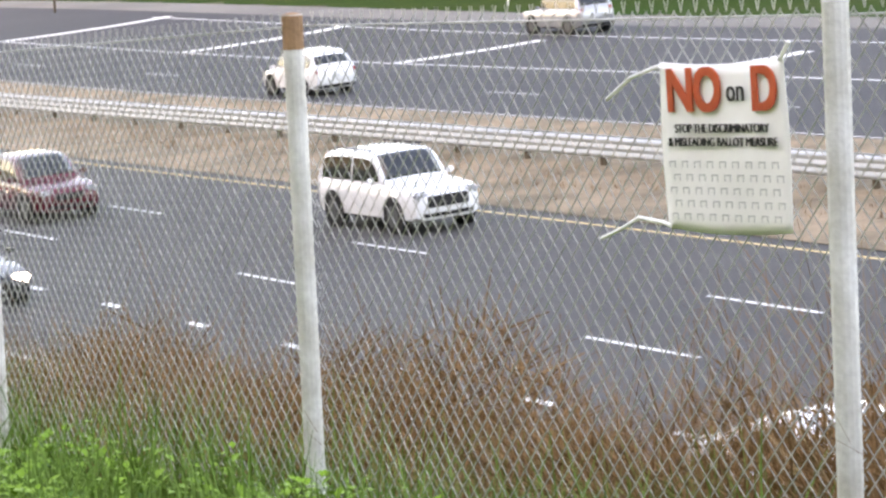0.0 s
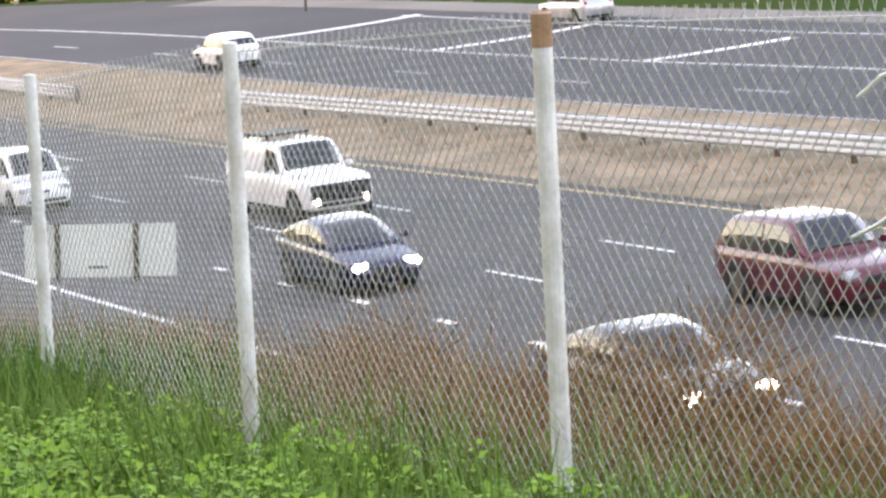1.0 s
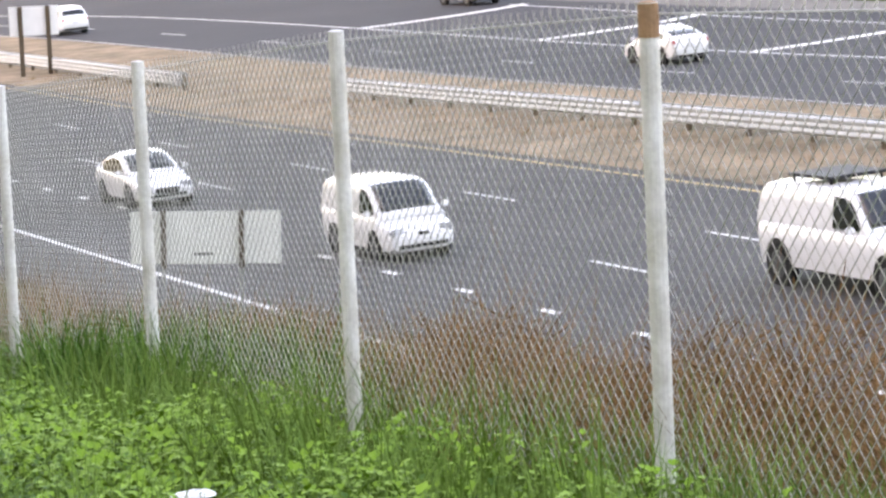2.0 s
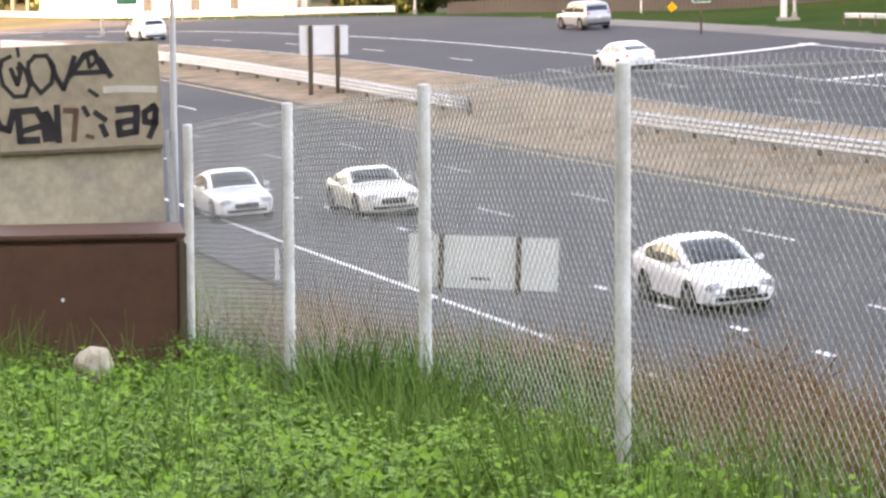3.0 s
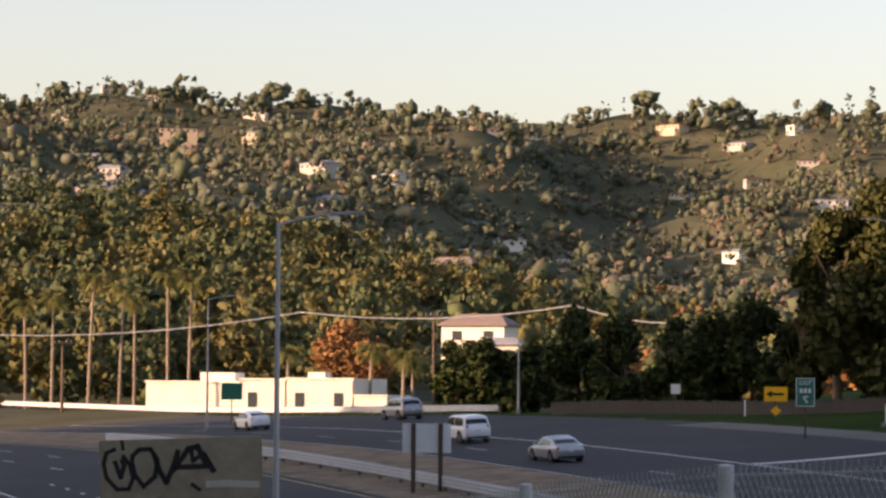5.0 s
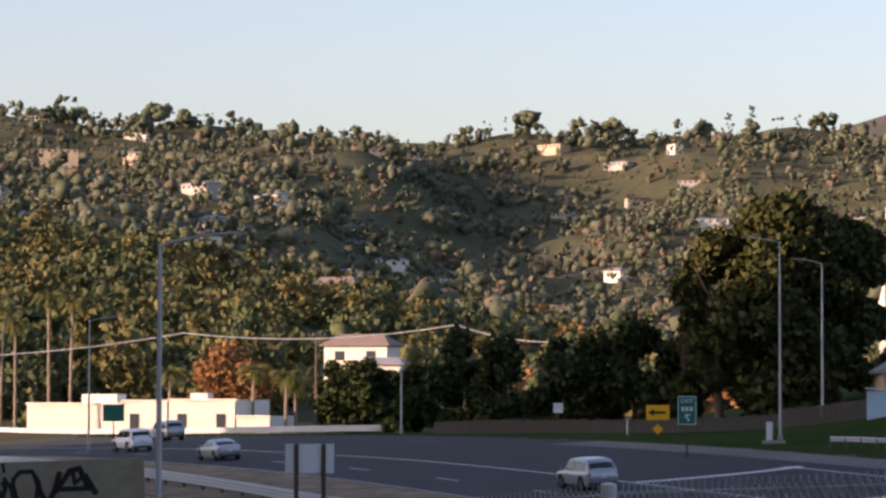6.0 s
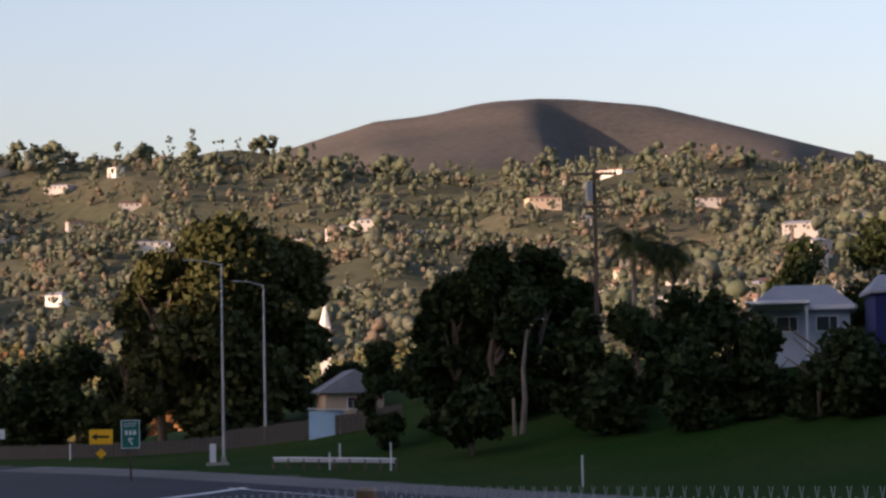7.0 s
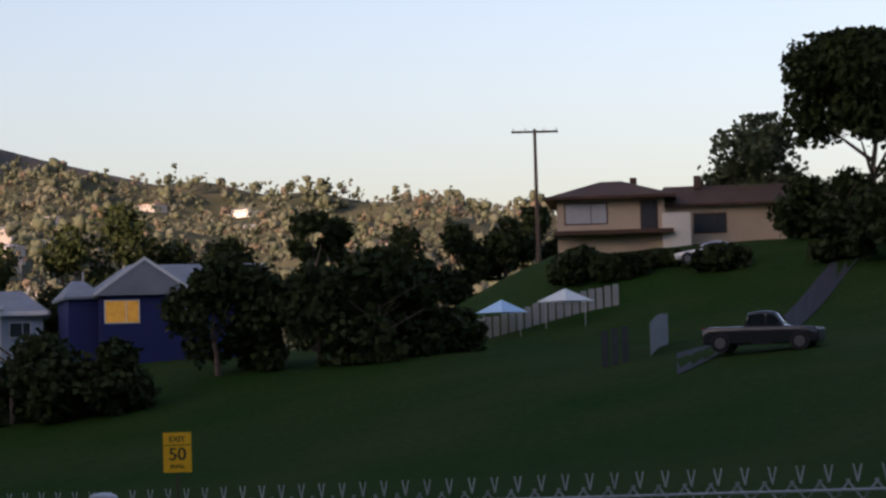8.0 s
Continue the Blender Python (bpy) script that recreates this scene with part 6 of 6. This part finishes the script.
def leaf_kites(rng, base, direction, length, width, droop):
    """Folded pointed leaves: two quads each, from the base along the direction."""
    n = len(base)
    side = np.cross(direction, [0, 0, 1.0])
    side /= np.linalg.norm(side, axis=1, keepdims=True) + 1e-6
    up = np.cross(side, direction)
    L, Wd = length.reshape(-1, 1), width.reshape(-1, 1)
    mid = base + direction * L * 0.55 + up * L * 0.06
    tip = base + direction * L - np.array([0, 0, 1.0]) * L * droop.reshape(-1, 1)
    l1 = base + direction * L * 0.42 + side * Wd * 0.5 + up * L * 0.10
    r1 = base + direction * L * 0.42 - side * Wd * 0.5 + up * L * 0.10
    a = np.stack([base, l1, tip, mid], 1)
    b = np.stack([base, mid, tip, r1], 1)
    return np.concatenate([a, b])


def weeds(name, label, material, count, d0, d1, o0, o1, height, leaves, seed, size=(0.05, 0.10), clump=0.5):
    rng = np.random.default_rng(seed)
    out = []
    for i in range(count):
        d, o = rng.uniform(d0, d1), rng.uniform(o0, o1)
        if noise.noise(Vector((d * 1.1, o * 1.3, seed))) < rng.uniform(-0.9, clump - 0.5):
            continue
        p = at_fence(d, o)
        h = rng.uniform(*height) * (1 + 0.6 * noise.noise(Vector((d * 0.9, o * 1.1, 5.0))))
        n = max(6, int(leaves * rng.uniform(0.7, 1.3)))
        a = rng.uniform(0, 6.283, n)
        t = rng.uniform(0.1, 1, n)
        spread = 0.10 + 0.10 * (1 - t)
        base = np.stack([np.cos(a) * spread * rng.uniform(0, 1, n), np.sin(a) * spread * rng.uniform(0, 1, n), h * t], 1) + p
        direction = np.stack([np.cos(a), np.sin(a), rng.uniform(-0.1, 0.9, n)], 1)
        direction /= np.linalg.norm(direction, axis=1, keepdims=True)
        ln = rng.uniform(*size, n) * (1.2 - 0.4 * t)
        out.append(leaf_kites(rng, base, direction, ln, ln * rng.uniform(0.45, 0.75, n), rng.uniform(0.0, 0.25, n)))
    return tagged(new(name, quads(name, np.concatenate(out), material)), label, "plants", kind="stuff")


def blades(name, label, material, count, d0, d1, o0, o1, height, per, seed, width=0.006, lean=0.35, patch=0.0, mound=None, category="grass"):
    """Tufts of narrow bent blades or stems, three quads each."""
    rng = np.random.default_rng(seed)
    out = []
    for i in range(count):
        d, o = rng.uniform(d0, d1), rng.uniform(o0, o1)
        if patch and noise.noise(Vector((d * 0.55, o * 0.7, seed * 1.7))) < rng.uniform(-0.6, patch):
            continue
        p = at_fence(d, o)
        hh = rng.uniform(*height)
        if mound:
            hh *= mound(d, o)
        n = max(3, int(per * rng.uniform(0.7, 1.3)))
        a = rng.uniform(0, 6.283, n)
        l = hh * rng.uniform(0.55, 1.1, n)
        k = lean * rng.uniform(0.2, 1.4, n)
        b0 = p + np.stack([rng.normal(size=n) * 0.06, rng.normal(size=n) * 0.06, np.zeros(n) - 0.02], 1)
        dirn = np.stack([np.cos(a) * k, np.sin(a) * k, np.ones(n)], 1)
        dirn /= np.linalg.norm(dirn, axis=1, keepdims=True)
        side = np.stack([np.cos(a + rng.uniform(0.6, 2.5, n)), np.sin(a + rng.uniform(0.6, 2.5, n)), np.zeros(n)], 1)
        w = width * rng.uniform(0.6, 1.4, (n, 1))
        prev = b0
        for s in range(3):
            nxt = prev + dirn * (l / 3).reshape(-1, 1)
            w0, w1 = w * (1 - 0.3 * s), w * (1 - 0.3 * (s + 1)) + 0.0004
            out.append(np.stack([prev - side * w0, prev + side * w0, nxt + side * w1, nxt - side * w1], 1))
            prev = nxt
            dirn = dirn + np.stack([np.cos(a), np.sin(a), -0.6 * np.ones(n)], 1) * (0.22 * k / lean * (lean + 0.2)).reshape(-1, 1)
            dirn /= np.linalg.norm(dirn, axis=1, keepdims=True)
    return tagged(new(name, quads(name, np.concatenate(out), material)), label, category, kind="stuff")


weeds("broadleaf_weeds", "lush bright green broad-leaved weeds on the bank", L_WEED, 4200, -5.5, 14, -4.6, -0.35, (0.08, 0.30), 17, 501, (0.040, 0.095), 0.50)
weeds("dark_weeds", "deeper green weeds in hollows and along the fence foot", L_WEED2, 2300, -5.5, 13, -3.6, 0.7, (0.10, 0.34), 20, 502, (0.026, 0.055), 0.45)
blades("green_grass", "tufts of long green grass along the fence", L_BLADE, 1300, -5.5, 13, -2.6, 0.6, (0.22, 0.60), 12, 503, 0.005, 0.45, 0.15)
weeds("tall_weeds", "taller leafy weeds against the foot of the fence", L_WEED, 520, -3.2, 4.5, -1.7, -0.12, (0.20, 0.42), 20, 511, (0.04, 0.085), 0.7)
blades("fence_grass", "long pale green grass growing up the fence", L_BLADE, 420, -4.5, 6, -0.9, 0.35, (0.40, 0.75), 10, 512, 0.006, 0.4)
blades("short_grass", "short green grass between the weeds", L_BLADE, 1000, -5.5, 14, -4.8, 0.3, (0.10, 0.24), 10, 504, 0.005, 0.5)


def brush_mound(d, o):
    return 0.75 + 0.55 * max(0.0, noise.noise(Vector((d * 0.45 + 7.1, o * 0.5, 2.0)))) * 2 + (0.35 if d < 1 else 0.0)


blades("dry_brush", "tangled brown dry brush behind the fence", L_DRY, 2200, -6.5, 14, 0.25, 3.6, (0.50, 0.98), 18, 505, 0.0042, 0.85, -0.1, brush_mound, "brush")
blades("straw_brush", "pale straw-coloured stems in the dry brush", L_STRAW, 900, -6.5, 16, 0.3, 4.6, (0.45, 0.95), 10, 506, 0.0030, 0.75, 0.0, brush_mound, "brush")
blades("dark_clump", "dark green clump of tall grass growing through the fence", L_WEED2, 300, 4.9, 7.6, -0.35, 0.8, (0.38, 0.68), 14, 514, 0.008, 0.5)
blades("bank_grass", "thin greenish grass on the slope down to the road", L_BLADE, 1500, 6, 60, 1.5, 11, (0.20, 0.45), 9, 507, 0.010, 0.5, 0.0)
blades("bank_straw", "dry straw on the slope down to the road", L_STRAW, 1500, -8, 40, 2.5, 10.5, (0.25, 0.55), 10, 508, 0.008, 0.6, 0.05, None, "brush")
blades("median_scrub", "low dry weeds along the median guardrail", L_STRAW, 800, 20, 130, 31.5, 41.0, (0.24, 0.50), 14, 509, 0.012, 0.9, 0.1, None, "brush")
blades("median_brush", "brown dead weeds round the posts of the median guardrail", L_DRY, 800, 20, 130, 32.8, 38.5, (0.26, 0.54), 14, 513, 0.012, 0.9, 0.0, None, "brush")


def brush_heaps():
    """Rounded heaps of dry twigs behind the wire."""
    rng = np.random.default_rng(520)
    out = []
    for d, o, r, h in ((1.5, 1.0, 0.55, 0.70), (0.7, 1.1, 0.50, 0.78), (-0.3, 0.9, 0.35, 0.45), (-1.3, 0.9, 0.45, 0.62), (-2.0, 1.0, 0.55, 0.72), (-2.8, 0.9, 0.5, 0.66), (-3.6, 1.0, 0.5, 0.7), (3.0, 1.4, 0.5, 0.55),
                       (4.3, 1.2, 0.6, 0.62), (5.6, 1.4, 0.6, 0.55), (7.4, 1.3, 0.6, 0.5), (9.5, 1.6, 0.7, 0.5), (2.2, 2.4, 0.8, 0.7), (-1.0, 2.2, 0.7, 0.7), (-2.6, 2.2, 0.8, 0.8), (6.5, 2.6, 0.8, 0.6)):
        p = at_fence(d, o)
        n = int(2600 * r)
        a, t = rng.uniform(0, 6.283, n), rng.uniform(0, 1, n)
        rad = r * np.sqrt(rng.uniform(0, 1, n))
        z = h * (1 - (rad / r) ** 2 * 0.8) * t ** 0.5
        C = p + np.stack([np.cos(a) * rad, np.sin(a) * rad, z], 1)
        k = rng.normal(size=(n, 3))
        k[:, 2] = np.abs(k[:, 2]) + 0.3
        k /= np.linalg.norm(k, axis=1, keepdims=True)
        s = np.cross(k, rng.normal(size=(n, 3)))
        s /= np.linalg.norm(s, axis=1, keepdims=True)
        ln = rng.uniform(0.08, 0.26, (n, 1))
        w = rng.uniform(0.002, 0.005, (n, 1))
        out.append(np.stack([C - s * w, C + s * w, C + k * ln + s * w * 0.5, C + k * ln - s * w * 0.5], 1))
    tagged(new("brush_heaps", quads("brush_heaps", np.concatenate(out), L_DRY)), "dense rounded heaps of reddish dry brush behind the fence", "brush", kind="stuff")


brush_heaps()


# ---- what moves ----
def motions():
    for thing, lane, away, rows in TRAFFIC:
        walk(thing, [(t, on_road(s, lane, away)) for t, s in drive(rows)])


motions()
